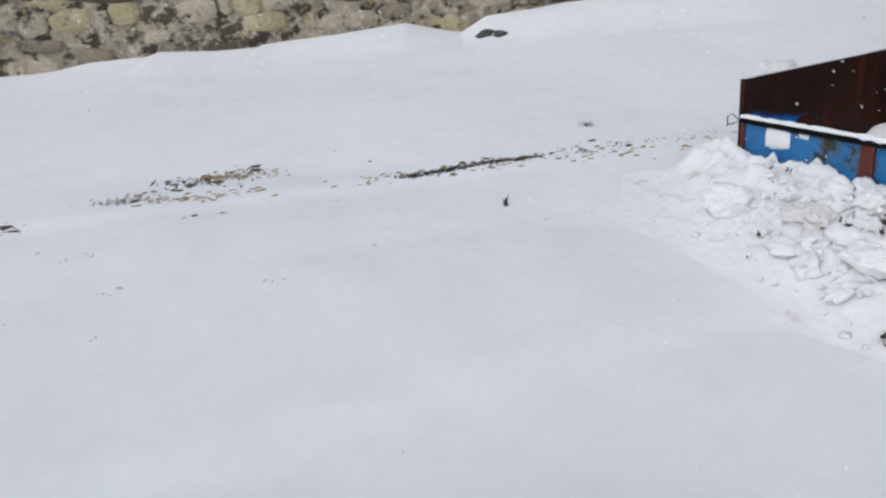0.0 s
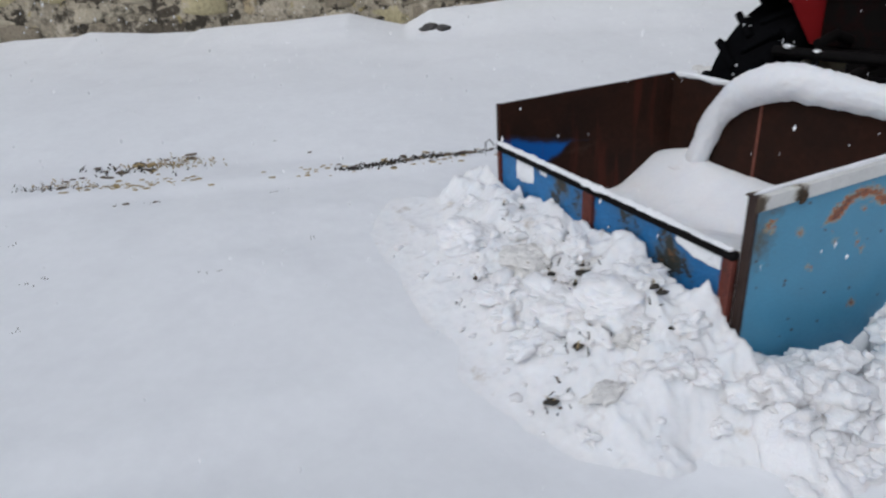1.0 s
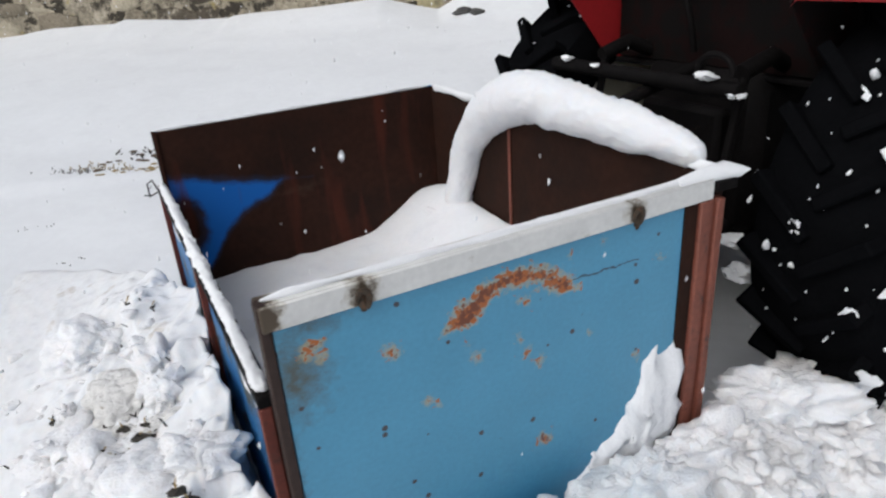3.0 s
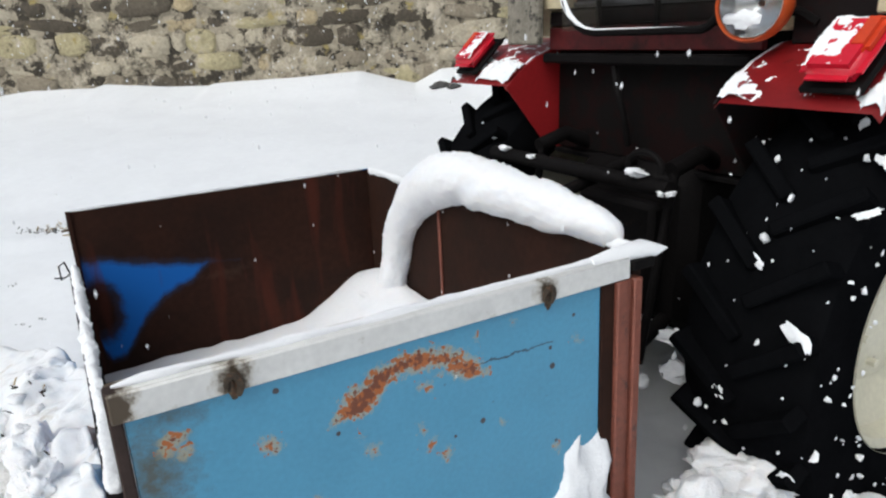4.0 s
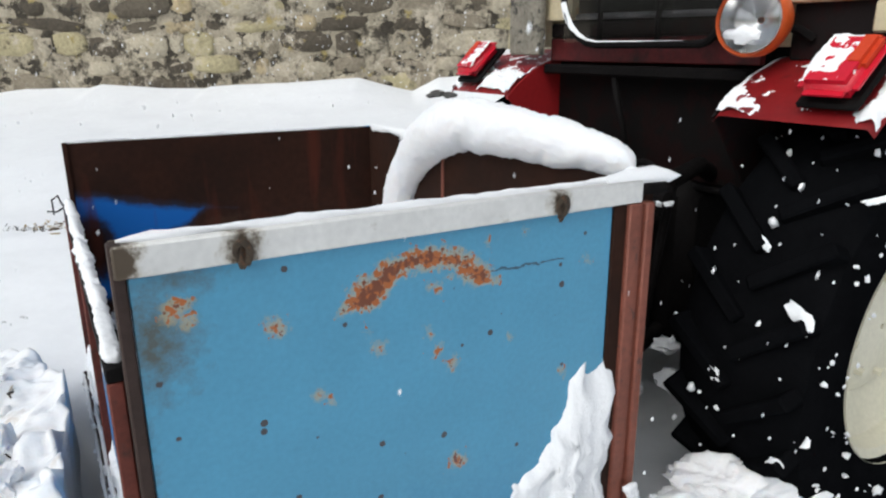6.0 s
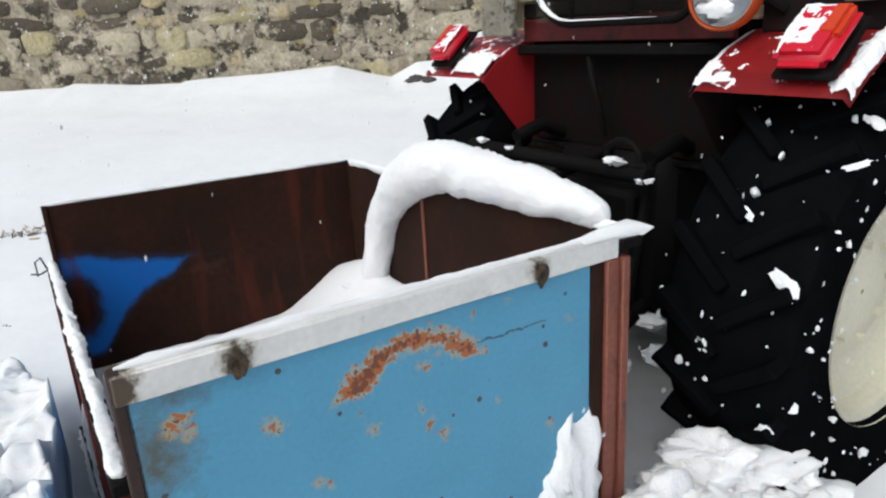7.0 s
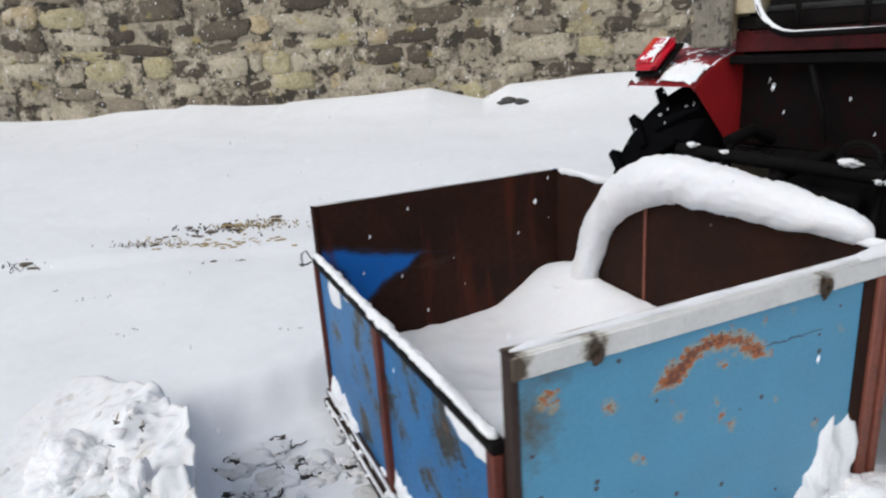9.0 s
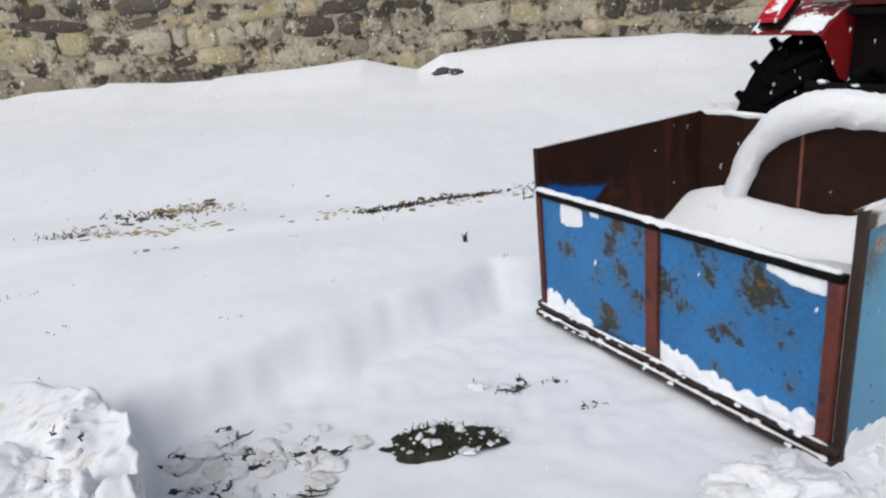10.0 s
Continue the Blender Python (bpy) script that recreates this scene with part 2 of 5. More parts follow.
def tail_paint():
    """Deep blue paint with soft olive grime, dark worn spots and rusty streaks; the gate's own b and z."""
    m = material("blue_paint_worn", (0.027, 0.155, 0.37), 0.5, 0, 0.28, 3.0, 60.0, 0.25, 0.004, spec=0.35)
    nt = m.node_tree
    n, l = nt.nodes, nt.links
    b = n["Principled BSDF"]
    colour = b.inputs["Base Color"].links[0].from_socket
    sep, tc = n.new("ShaderNodeSeparateXYZ"), n.new("ShaderNodeTexCoord")
    l.new(tc.outputs["Object"], sep.inputs[0])

    def grain(scale):
        tex = n.new("ShaderNodeTexNoise")
        tex.inputs["Scale"].default_value, tex.inputs["Detail"].default_value, tex.inputs["Roughness"].default_value = scale, 7, 0.7
        l.new(tc.outputs["Object"], tex.inputs["Vector"])
        return tex.outputs["Fac"]

    def calc(op, a, c, clamp=False):
        k = n.new("ShaderNodeMath")
        k.operation, k.use_clamp = op, clamp
        for i, v in enumerate((a, c)):
            if isinstance(v, (int, float)):
                k.inputs[i].default_value = v
            else:
                l.new(v, k.inputs[i])
        return k.outputs[0]

    field = None
    for y, z, r in ((0.32, 0.53, 0.075), (0.47, 0.32, 0.05), (0.65, 0.36, 0.03), (0.68, 0.47, 0.03), (0.54, 0.55, 0.025), (0.6, 0.62, 0.05), (0.24, 0.42, 0.03), (0.79, 0.40, 0.06),
                    (0.52, 0.16, 0.03), (0.2, 0.2, 0.01), (1.07, 0.5, 0.03), (1.0, 0.39, 0.065), (1.15, 0.36, 0.03), (0.9, 0.56, 0.05), (1.02, 0.63, 0.06), (1.1, 0.15, 0.06), (0.9, 0.3, 0.03), (1.38, 0.42, 0.02)):
        dy, dz = calc("SUBTRACT", sep.outputs["Y"], y), calc("SUBTRACT", sep.outputs["Z"], z)
        d = calc("SUBTRACT", calc("SQRT", calc("ADD", calc("MULTIPLY", dy, dy), calc("MULTIPLY", dz, dz)), 0), r * 0.85)
        field = d if field is None else calc("MINIMUM", field, d)
    field = calc("ADD", field, calc("MULTIPLY", calc("SUBTRACT", grain(7), 0.5), 0.30))
    rough = calc("ADD", field, calc("MULTIPLY", calc("SUBTRACT", grain(13), 0.5), 0.22))
    core = calc("ADD", field, calc("MULTIPLY", calc("SUBTRACT", grain(27), 0.5), 0.48))

    def over(mask, tint, low):
        nonlocal colour
        mix = n.new("ShaderNodeMix")
        mix.data_type = "RGBA"
        l.new(mask, mix.inputs["Factor"])
        l.new(low, mix.inputs["A"])
        mix.inputs["B"].default_value = (*tint, 1)
        colour = mix.outputs["Result"]

    over(calc("MULTIPLY", calc("MULTIPLY", calc("SUBTRACT", rough, 0.05), -11, True), 0.72), (0.085, 0.095, 0.07), colour)
    over(calc("MULTIPLY", calc("MULTIPLY", core, -45, True), 0.95), (0.028, 0.028, 0.02), colour)
    streak = calc("SUBTRACT", calc("ADD", core, grain(50)), 0.36)
    over(calc("MULTIPLY", calc("MULTIPLY", streak, -30, True), 0.75), (0.17, 0.085, 0.035), colour)
    edge = None
    for y in (0.085, 0.785, 0.86, 1.555):
        d = calc("ABSOLUTE", calc("SUBTRACT", sep.outputs["Y"], y), 0)
        edge = d if edge is None else calc("MINIMUM", edge, d)
    edge = calc("MINIMUM", edge, calc("ABSOLUTE", calc("SUBTRACT", sep.outputs["Z"], 0.64), 0))
    edge = calc("ADD", calc("SUBTRACT", edge, 0.004), calc("MULTIPLY", calc("SUBTRACT", grain(16), 0.5), 0.22))
    over(calc("MULTIPLY", calc("MULTIPLY", edge, -30, True), 0.8), (0.10, 0.055, 0.03), colour)
    l.new(colour, b.inputs["Base Color"])
    return m


class Mixer:
    """Short hand for masks in a material's own object space: sums, distances and layers of paint."""

    def __init__(self, m):
        self.n, self.l = m.node_tree.nodes, m.node_tree.links
        self.b = self.n["Principled BSDF"]
        self.colour = self.b.inputs["Base Color"].links[0].from_socket
        self.co = self.n.new("ShaderNodeTexCoord").outputs["Object"]
        self.sep = self.n.new("ShaderNodeSeparateXYZ")
        self.l.new(self.co, self.sep.inputs[0])

    def calc(self, op, a, c=0.0, clamp=False):
        k = self.n.new("ShaderNodeMath")
        k.operation, k.use_clamp = op, clamp
        for i, v in enumerate((a, c)):
            if isinstance(v, (int, float)):
                k.inputs[i].default_value = v
            else:
                self.l.new(v, k.inputs[i])
        return k.outputs[0]

    def grain(self, scale, detail=5, rough=0.65):
        tex = self.n.new("ShaderNodeTexNoise")
        tex.inputs["Scale"].default_value, tex.inputs["Detail"].default_value, tex.inputs["Roughness"].default_value = scale, detail, rough
        self.l.new(self.co, tex.inputs["Vector"])
        return self.calc("SUBTRACT", tex.outputs["Fac"], 0.5)

    def away(self, p, q, u, v, su=1.0, sv=1.0):
        du, dv = self.calc("MULTIPLY", self.calc("SUBTRACT", p, u), su), self.calc("MULTIPLY", self.calc("SUBTRACT", q, v), sv)
        return self.calc("SQRT", self.calc("ADD", self.calc("MULTIPLY", du, du), self.calc("MULTIPLY", dv, dv)))

    def over(self, mask, tint):
        mix = self.n.new("ShaderNodeMix")
        mix.data_type = "RGBA"
        self.l.new(mask, mix.inputs["Factor"])
        self.l.new(self.colour, mix.inputs["A"])
        mix.inputs["B"].default_value = (*tint, 1)
        self.colour = mix.outputs["Result"]
        self.l.new(self.colour, self.b.inputs["Base Color"])


def splashed():
    """Brown primer with a soft-edged splash of bright blue and a pale rubbed patch."""
    m = material("brown_primer_splashed", (0.031, 0.0127, 0.008), 0.8, 0, 0.25, 1.8, 40.0, 0.3, 0.004, dark=(0.015, 0.009, 0.007), dark_at=0.45, dark_soft=0.3, spec=0.12)
    k = Mixer(m)
    x, z = k.sep.outputs["X"], k.sep.outputs["Z"]
    low = k.n.new("ShaderNodeValToRGB")
    k.l.new(k.calc("MULTIPLY", x, 2.0), low.inputs["Fac"])
    steps = [(0.0, 0.62), (0.06, 0.33), (0.10, 0.29), (0.20, 0.29), (0.376, 0.42), (0.54, 0.494), (0.76, 0.54), (0.90, 0.605)]
    for i, (at, v) in enumerate(steps):
        e = low.color_ramp.elements[i] if i < 2 else low.color_ramp.elements.new(at)
        e.position, e.color = at, (v, v, v, 1)
    level = k.calc("ADD", low.outputs[0], 0.0)
    above = k.calc("SUBTRACT", z, level)
    under = k.calc("SUBTRACT", k.calc("SUBTRACT", 0.700, k.calc("MULTIPLY", x, 0.225)), z)
    notch = k.calc("SUBTRACT", k.away(k.calc("MAXIMUM", x, 0.05), z, 0.05, 0.485, 1.0, 0.60), 0.062)
    inside = k.calc("MINIMUM", k.calc("MINIMUM", above, under), notch)
    inside = k.calc("ADD", inside, k.calc("MULTIPLY", k.grain(16), 0.05))
    k.over(k.calc("MULTIPLY", k.calc("MULTIPLY", k.calc("ADD", inside, 0.022), 30, True), 0.35), (0.02, 0.07, 0.17))
    k.over(k.calc("MULTIPLY", inside, 38, True), (0.016, 0.13, 0.47))
    rub = k.calc("ADD", k.calc("SUBTRACT", 0.045, k.away(x, z, 0.52, 0.545, 0.45, 1.6)), k.calc("MULTIPLY", k.grain(20), 0.14))
    k.over(k.calc("MULTIPLY", k.calc("MULTIPLY", rub, 9, True), 0.55), (0.11, 0.07, 0.05))
    streak = k.n.new("ShaderNodeTexNoise")
    streak.inputs["Scale"].default_value, streak.inputs["Detail"].default_value = 1.0, 4
    stretch = k.n.new("ShaderNodeMapping")
    stretch.inputs["Scale"].default_value = (13, 1, 1.6)
    k.l.new(k.co, stretch.inputs["Vector"])
    k.l.new(stretch.outputs[0], streak.inputs["Vector"])
    k.over(k.calc("MULTIPLY", k.calc("MULTIPLY", k.calc("SUBTRACT", streak.outputs["Fac"], 0.56), 7, True), 0.6), (0.085, 0.020, 0.012))
    return m


def grimy_rail():
    """Chalky white rail, rust-brown about its hooks and at its tail end."""
    m = material("chalky_white_rail", (0.66, 0.66, 0.64), 0.6, 0, 0.12, 9, 60, 0.3, 0.003, dark=(0.36, 0.33, 0.28), dark_at=0.64, dark_soft=0.12)
    k = Mixer(m)
    x, z = k.sep.outputs["X"], k.sep.outputs["Z"]
    spot = None
    for u, v, r in ((0.192, 0.85, 0.030), (0.862, 0.848, 0.024), (0.0, 0.855, 0.040)):
        d = k.calc("SUBTRACT", k.away(x, z, u, v, 1.0, 0.8), r)
        spot = d if spot is None else k.calc("MINIMUM", spot, d)
    spot = k.calc("ADD", spot, k.calc("MULTIPLY", k.grain(45), 0.07))
    k.over(k.calc("MULTIPLY", k.calc("MULTIPLY", k.calc("SUBTRACT", spot, 0.012), -50, True), 0.6), (0.30, 0.25, 0.17))
    k.over(k.calc("MULTIPLY", spot, -70, True), (0.07, 0.05, 0.03))
    return m


SNOW = material("snow", (0.84, 0.855, 0.875), 0.75, 0, 0.03, 2.0, 17.0, 0.14, 0.012, "World", dark=(0.80, 0.813, 0.835), dark_at=0.50, dark_soft=0.25, spec=0.2)
SNOW_LOOSE = material("loose_snow", (0.83, 0.835, 0.85), 0.85, 0, 0.04, 26.0, 110.0, 0.4, 0.01, spec=0.2)
SNOW_DIRTY = material("dirty_snow", (0.72, 0.71, 0.69), 0.85, 0, 0.12, 10.0, 60.0, 0.7, 0.012, dark=(0.32, 0.28, 0.22), dark_at=0.63, spec=0.2)
SNOW_SOFT = material("soft_snow", (0.84, 0.85, 0.87), 0.75, 0, 0.03, 4.0, 40.0, 0.25, 0.006, spec=0.2)
SOILED = material("snow_with_soil", (0.79, 0.80, 0.815), 0.8, 0, 0.04, 4.2, 40.0, 0.3, 0.008, dark=(0.50, 0.45, 0.39), dark_at=0.60, dark_soft=0.14, spec=0.2)
SNOW_CRUST = material("snow_crust", (0.86, 0.87, 0.885), 0.8, 0, 0.03, 22.0, 85.0, 0.4, 0.006, spec=0.2)
for soft in (SNOW_LOOSE, SNOW_SOFT, SOILED):
    sb = soft.node_tree.nodes["Principled BSDF"]
    sb.inputs["Subsurface Weight"].default_value, sb.inputs["Subsurface Scale"].default_value = 0.6, 0.03
    sb.inputs["Subsurface Radius"].default_value = (0.9, 1.0, 1.1)
MORTAR = weather(material("old_mortar", (0.36, 0.315, 0.235), 0.95, 0, 0.35, 3.0, 24.0, 1.0, 0.04, "World", dark=(0.05, 0.042, 0.03), dark_at=0.50))
STONE = stone_material()
DARK_STONE = material("dark_stone", (0.07, 0.068, 0.065), 0.8, 0, 0.3, 14, 60, 0.5, 0.01)
TURF = material("wet_turf", (0.035, 0.036, 0.02), 0.9, 0, 0.5, 18, 90, 0.9, 0.015, dark=(0.025, 0.02, 0.014), dark_at=0.52)
BLADE = material("green_blades", (0.035, 0.038, 0.016), 0.8, 0, 0.4, 30, 100, 0, space="World")
STRAW = material("dry_straw", (0.36, 0.27, 0.13), 0.8, 0, 0.4, 30, 100, 0, space="World")
WAD = material("sodden_leaves", (0.13, 0.10, 0.068), 0.9, 0, 0.5, 30, 100, 0.4, 0.004, space="World")
TWIG = material("dark_twigs", (0.042, 0.037, 0.03), 0.85, 0, 0.4, 30, 100, 0, space="World")
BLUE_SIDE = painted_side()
BLUE_TAIL = tail_paint()
UPRIGHT_RED = material("worn_red_primer", (0.125, 0.032, 0.022), 0.65, 0, 0.3, 9, 70, 0.3, 0.003, dark=(0.05, 0.024, 0.018), dark_at=0.53, dark_soft=0.15, spec=0.3)
BROWN = material("brown_primer_inside", (0.031, 0.0127, 0.008), 0.8, 0, 0.25, 1.8, 40.0, 0.3, 0.004, dark=(0.015, 0.009, 0.007), dark_at=0.45, dark_soft=0.3, spec=0.12)
RED_OXIDE = material("red_oxide_steel", (0.19, 0.058, 0.036), 0.65, 0, 0.25, 9, 70, 0.3, 0.003, dark=(0.08, 0.035, 0.028), dark_at=0.6)
DARK_OXIDE = material("dark_rusty_steel", (0.036, 0.022, 0.018), 0.7, 0, 0.3, 9, 70, 0.3, 0.003, dark=(0.03, 0.018, 0.014), dark_at=0.55, spec=0.3)
WHITE_RAIL = grimy_rail()
BROWN_SPLASHED = splashed()
RUSTY_IRON = material("rusty_hook_iron", (0.045, 0.032, 0.02), 0.85, 0, 0.5, 60, 200, 0.6, 0.004, dark=(0.10, 0.045, 0.02), dark_at=0.55)
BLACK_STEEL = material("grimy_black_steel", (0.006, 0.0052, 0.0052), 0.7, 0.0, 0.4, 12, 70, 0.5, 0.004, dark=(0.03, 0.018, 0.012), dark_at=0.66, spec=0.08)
GREY_STEEL = material("dull_grey_steel", (0.09, 0.09, 0.095), 0.55, 0, 0.3, 12, 70, 0.3, 0.003, dark=(0.03, 0.025, 0.022), dark_at=0.6)
RUBBER = material("wet_black_rubber", (0.0042, 0.0044, 0.005), 0.95, 0, 0.3, 12, 80, 0.3, 0.003, spec=0.0)
RED = material("tractor_red_paint", (0.33, 0.016, 0.019), 0.4, 0, 0.15, 6, 60, 0.15, 0.003, dark=(0.20, 0.012, 0.012), dark_at=0.66)
# mottled tractor red with the shade about the cab mixed into its colour
SHADED_RED = material("shaded_red_paint", (0.014, 0.003, 0.003), 0.75, 0, 0.35, 6, 60, 0.3, 0.004, dark=(0.008, 0.005, 0.005), dark_at=0.46, spec=0.2)
# red taken almost to black: the shade below the cab in its colour
DEEP_SHADE_RED = material("deep_shade_red_paint", (0.009, 0.0034, 0.0032), 0.75, 0, 0.35, 6, 60, 0.3, 0.004, dark=(0.005, 0.0042, 0.004), dark_at=0.46, spec=0.1)
MAROON = material("faded_maroon_paint", (0.085, 0.008, 0.009), 0.55, 0, 0.3, 5, 60, 0.2, 0.003, dark=(0.02, 0.006, 0.006), dark_at=0.5, dark_soft=0.2, spec=0.3)
CREAM = material("cream_wheel_paint", (0.66, 0.63, 0.50), 0.45, 0, 0.10, 5, 60, 0.15, 0.003, dark=(0.30, 0.24, 0.13), dark_at=0.67)
CREAM_CAB = material("rust_streaked_cream_cab", (0.58, 0.50, 0.33), 0.5, 0, 0.15, 5, 60, 0.2, 0.003, dark=(0.36, 0.17, 0.05), dark_at=0.6)
RUST_CREAM = material("orange_rusted_cream", (0.56, 0.48, 0.32), 0.6, 0, 0.2, 4, 60, 0.3, 0.004, dark=(0.38, 0.15, 0.03), dark_at=0.50, dark_soft=0.1)
BOARD = material("grey_weathered_board", (0.22, 0.20, 0.16), 0.9, 0, 0.4, 14, 80, 0.8, 0.008, dark=(0.06, 0.055, 0.045), dark_at=0.54)
ORANGE = material("orange_lamp_shell", (0.62, 0.10, 0.02), 0.4, 0, 0.12, 9, 60, 0.1, 0.002)
CHROME = material("lamp_reflector", (0.7, 0.7, 0.7), 0.15, 1.0, 0.05, 9, 60, 0.05, 0.002)
RED_LENS = material("red_lens", (0.55, 0.012, 0.03), 0.18, 0, 0.1, 40, 200, 0.3, 0.002)
AMBER_LENS = material("amber_lens", (0.55, 0.05, 0.015), 0.18, 0, 0.1, 40, 200, 0.3, 0.002)
GLASS = bpy.data.materials.new("clear_glass")
GLASS.use_nodes = True
gb = GLASS.node_tree.nodes["Principled BSDF"]
gb.inputs["Transmission Weight"].default_value, gb.inputs["Roughness"].default_value, gb.inputs["IOR"].default_value = 1.0, 0.03, 1.45


# ---- building helpers ----
def part(name, bm, mat, parent=None, label="", smooth=True):
    """Link a bmesh as one mesh object, under a thing or a part."""
    me = bpy.data.meshes.new(name)
    bmesh.ops.recalc_face_normals(bm, faces=bm.faces)
    if smooth:
        for f in bm.faces:
            f.smooth = True
        crease = radians(65 if "snow" in mat.name else 38)
        for e in bm.edges:
            if len(e.link_faces) == 2 and e.calc_face_angle(0) > crease:
                e.smooth = False
    bm.to_mesh(me)
    bm.free()
    me.materials.append(mat)
    ob = new(name, me)
    if parent:
        ob.parent = parent
    if label:
        ob["label"] = label
    return ob


def block(lo, hi, bevel=0.004, bm=None, m=None, segments=1):
    """A bevelled block between two corners, into bm."""
    out = bm or bmesh.new()
    t = bmesh.new()
    bmesh.ops.create_cube(t, size=1)
    lo, hi = Vector(lo), Vector(hi)
    for v in t.verts:
        v.co = Vector([(lo[i] + hi[i]) / 2 + v.co[i] * (hi[i] - lo[i]) for i in range(3)])
    if bevel:
        bmesh.ops.bevel(t, geom=t.edges[:], offset=bevel, segments=segments, affect="EDGES")
    if m:
        t.transform(m)
    me = bpy.data.meshes.new("tmp")
    t.to_mesh(me)
    t.free()
    out.from_mesh(me)
    bpy.data.meshes.remove(me)
    return out


def tube(points, radii, sides=10, bm=None, wobble=0.0, seed=0, flat=1.0, grit=0.0):
    """A capped tube along points; radii one number or one for each point; grit roughens it finely."""
    out = bm or bmesh.new()
    pts = [Vector(p) for p in points]
    rad = radii if isinstance(radii, (list, tuple)) else [radii] * len(pts)
    rng = random.Random(seed)
    rings, up = [], None
    for i, p in enumerate(pts):
        d = (pts[min(i + 1, len(pts) - 1)] - pts[max(i - 1, 0)]).normalized()
        if up is None:
            up = d.orthogonal().normalized()
        up = (up - d * up.dot(d)).normalized()
        side = d.cross(up)
        ring = []
        for k in range(sides):
            a = 2 * math.pi * k / sides
            round_ = Vector((math.cos(a), math.sin(a), seed))
            r = rad[i] * (1 + wobble * noise.noise(p * 9 + round_ * 0.9) + 0.4 * wobble * noise.noise(p * 34 + round_ * 2.6))
            spot = p + up * math.cos(a) * r + side * math.sin(a) * r * flat
            if grit:
                spot += (up * math.cos(a) + side * math.sin(a)) * rad[i] * grit * (noise.noise(spot * 70) + noise.noise(spot * 150))
            ring.append(out.verts.new(spot))
        rings.append(ring)
    for a, b in zip(rings, rings[1:]):
        for k in range(sides):
            out.faces.new((a[k], a[(k + 1) % sides], b[(k + 1) % sides], b[k]))
    out.faces.new(rings[0][::-1])
    out.faces.new(rings[-1])
    return out


def lathe(profile, sides=48, bm=None):
    """A closed profile of (radius, along) turned about the y axis."""
    out = bm or bmesh.new()
    rings = []
    for k in range(sides):
        a = 2 * math.pi * k / sides
        rings.append([out.verts.new((r * math.cos(a), y, r * math.sin(a))) for r, y in profile])
    for k in range(sides):
        a, b = rings[k], rings[(k + 1) % sides]
        for i in range(len(profile)):
            j = (i + 1) % len(profile)
            out.faces.new((a[i], a[j], b[j], b[i]))
    return out


def lump(radius, seed, squash=(1, 1, 0.8), rough=0.35, level=3, bm=None, at=(0, 0, 0)):
    """A knobbly clod of snow."""
    out = bm or bmesh.new()
    t = bmesh.new()
    bmesh.ops.create_icosphere(t, subdivisions=level, radius=1)
    off = Vector((seed * 3.7, seed * 1.3, seed * 2.1))
    for v in t.verts:
        c = v.co
        k = 1 + rough * noise.noise(c * 1.2 + off) + rough * 0.5 * noise.noise(c * 2.4 + off) + rough * 0.32 * noise.noise(c * 5.0 + off)
        k += rough * 0.15 * noise.noise(c * 10.0 + off) + rough * 0.08 * noise.noise(c * 19.0 + off) - rough * 0.12 * abs(noise.noise(c * 1.9 - off))
        v.co = Vector((c.x * squash[0], c.y * squash[1], c.z * squash[2])) * k * radius + Vector(at)
    me = bpy.data.meshes.new("tmp")
    t.to_mesh(me)
    t.free()
    out.from_mesh(me)
    bpy.data.meshes.remove(me)
    return out


def blades(spots, length, bm=None, seed=0, lean=0.9, width=0.004):
    """Grass blades or stalks: thin three-sided spikes at (x, y, z)."""
    out = bm or bmesh.new()
    rng = random.Random(seed)
    for x, y, z in spots:
        n = length * rng.uniform(0.5, 1.3)
        a, k = rng.uniform(0, 6.28), rng.uniform(0.1 if lean < 0.97 else 0.75, lean)
        tip = Vector((x + math.cos(a) * n * k, y + math.sin(a) * n * k, z + n * math.sqrt(max(0.0, 1 - k * k))))
        mid = Vector((x, y, z)).lerp(tip, 0.5) + Vector((0, 0, n * 0.08))
        ring = [[out.verts.new(Vector(c) + Vector((math.cos(a + i * 2.1), math.sin(a + i * 2.1), 0)) * w) for i in range(3)]
                for c, w in (((x, y, z - 0.01), width), (mid, width * 0.8))]
        end = out.verts.new(tip)
        for i in range(3):
            j = (i + 1) % 3
            out.faces.new((ring[0][i], ring[0][j], ring[1][j], ring[1][i]))
            out.faces.new((ring[1][i], ring[1][j], end))
    return out


def lattice(xs, ys, seed):
    """Smooth value noise, about -1 to 1, on arrays."""
    rng = np.random.RandomState(seed)
    table = rng.uniform(-1, 1, (64, 64))
    ix, iy = np.floor(xs).astype(int), np.floor(ys).astype(int)
    fx, fy = xs - ix, ys - iy
    fx, fy = fx * fx * (3 - 2 * fx), fy * fy * (3 - 2 * fy)
    g = lambda i, j: table[i % 64, j % 64]
    return (g(ix, iy) * (1 - fx) + g(ix + 1, iy) * fx) * (1 - fy) + (g(ix, iy + 1) * (1 - fx) + g(ix + 1, iy + 1) * fx) * fy


def ease(v, lo, hi):
    k = np.clip((v - lo) / (hi - lo), 0, 1)
    return k * k * (3 - 2 * k)


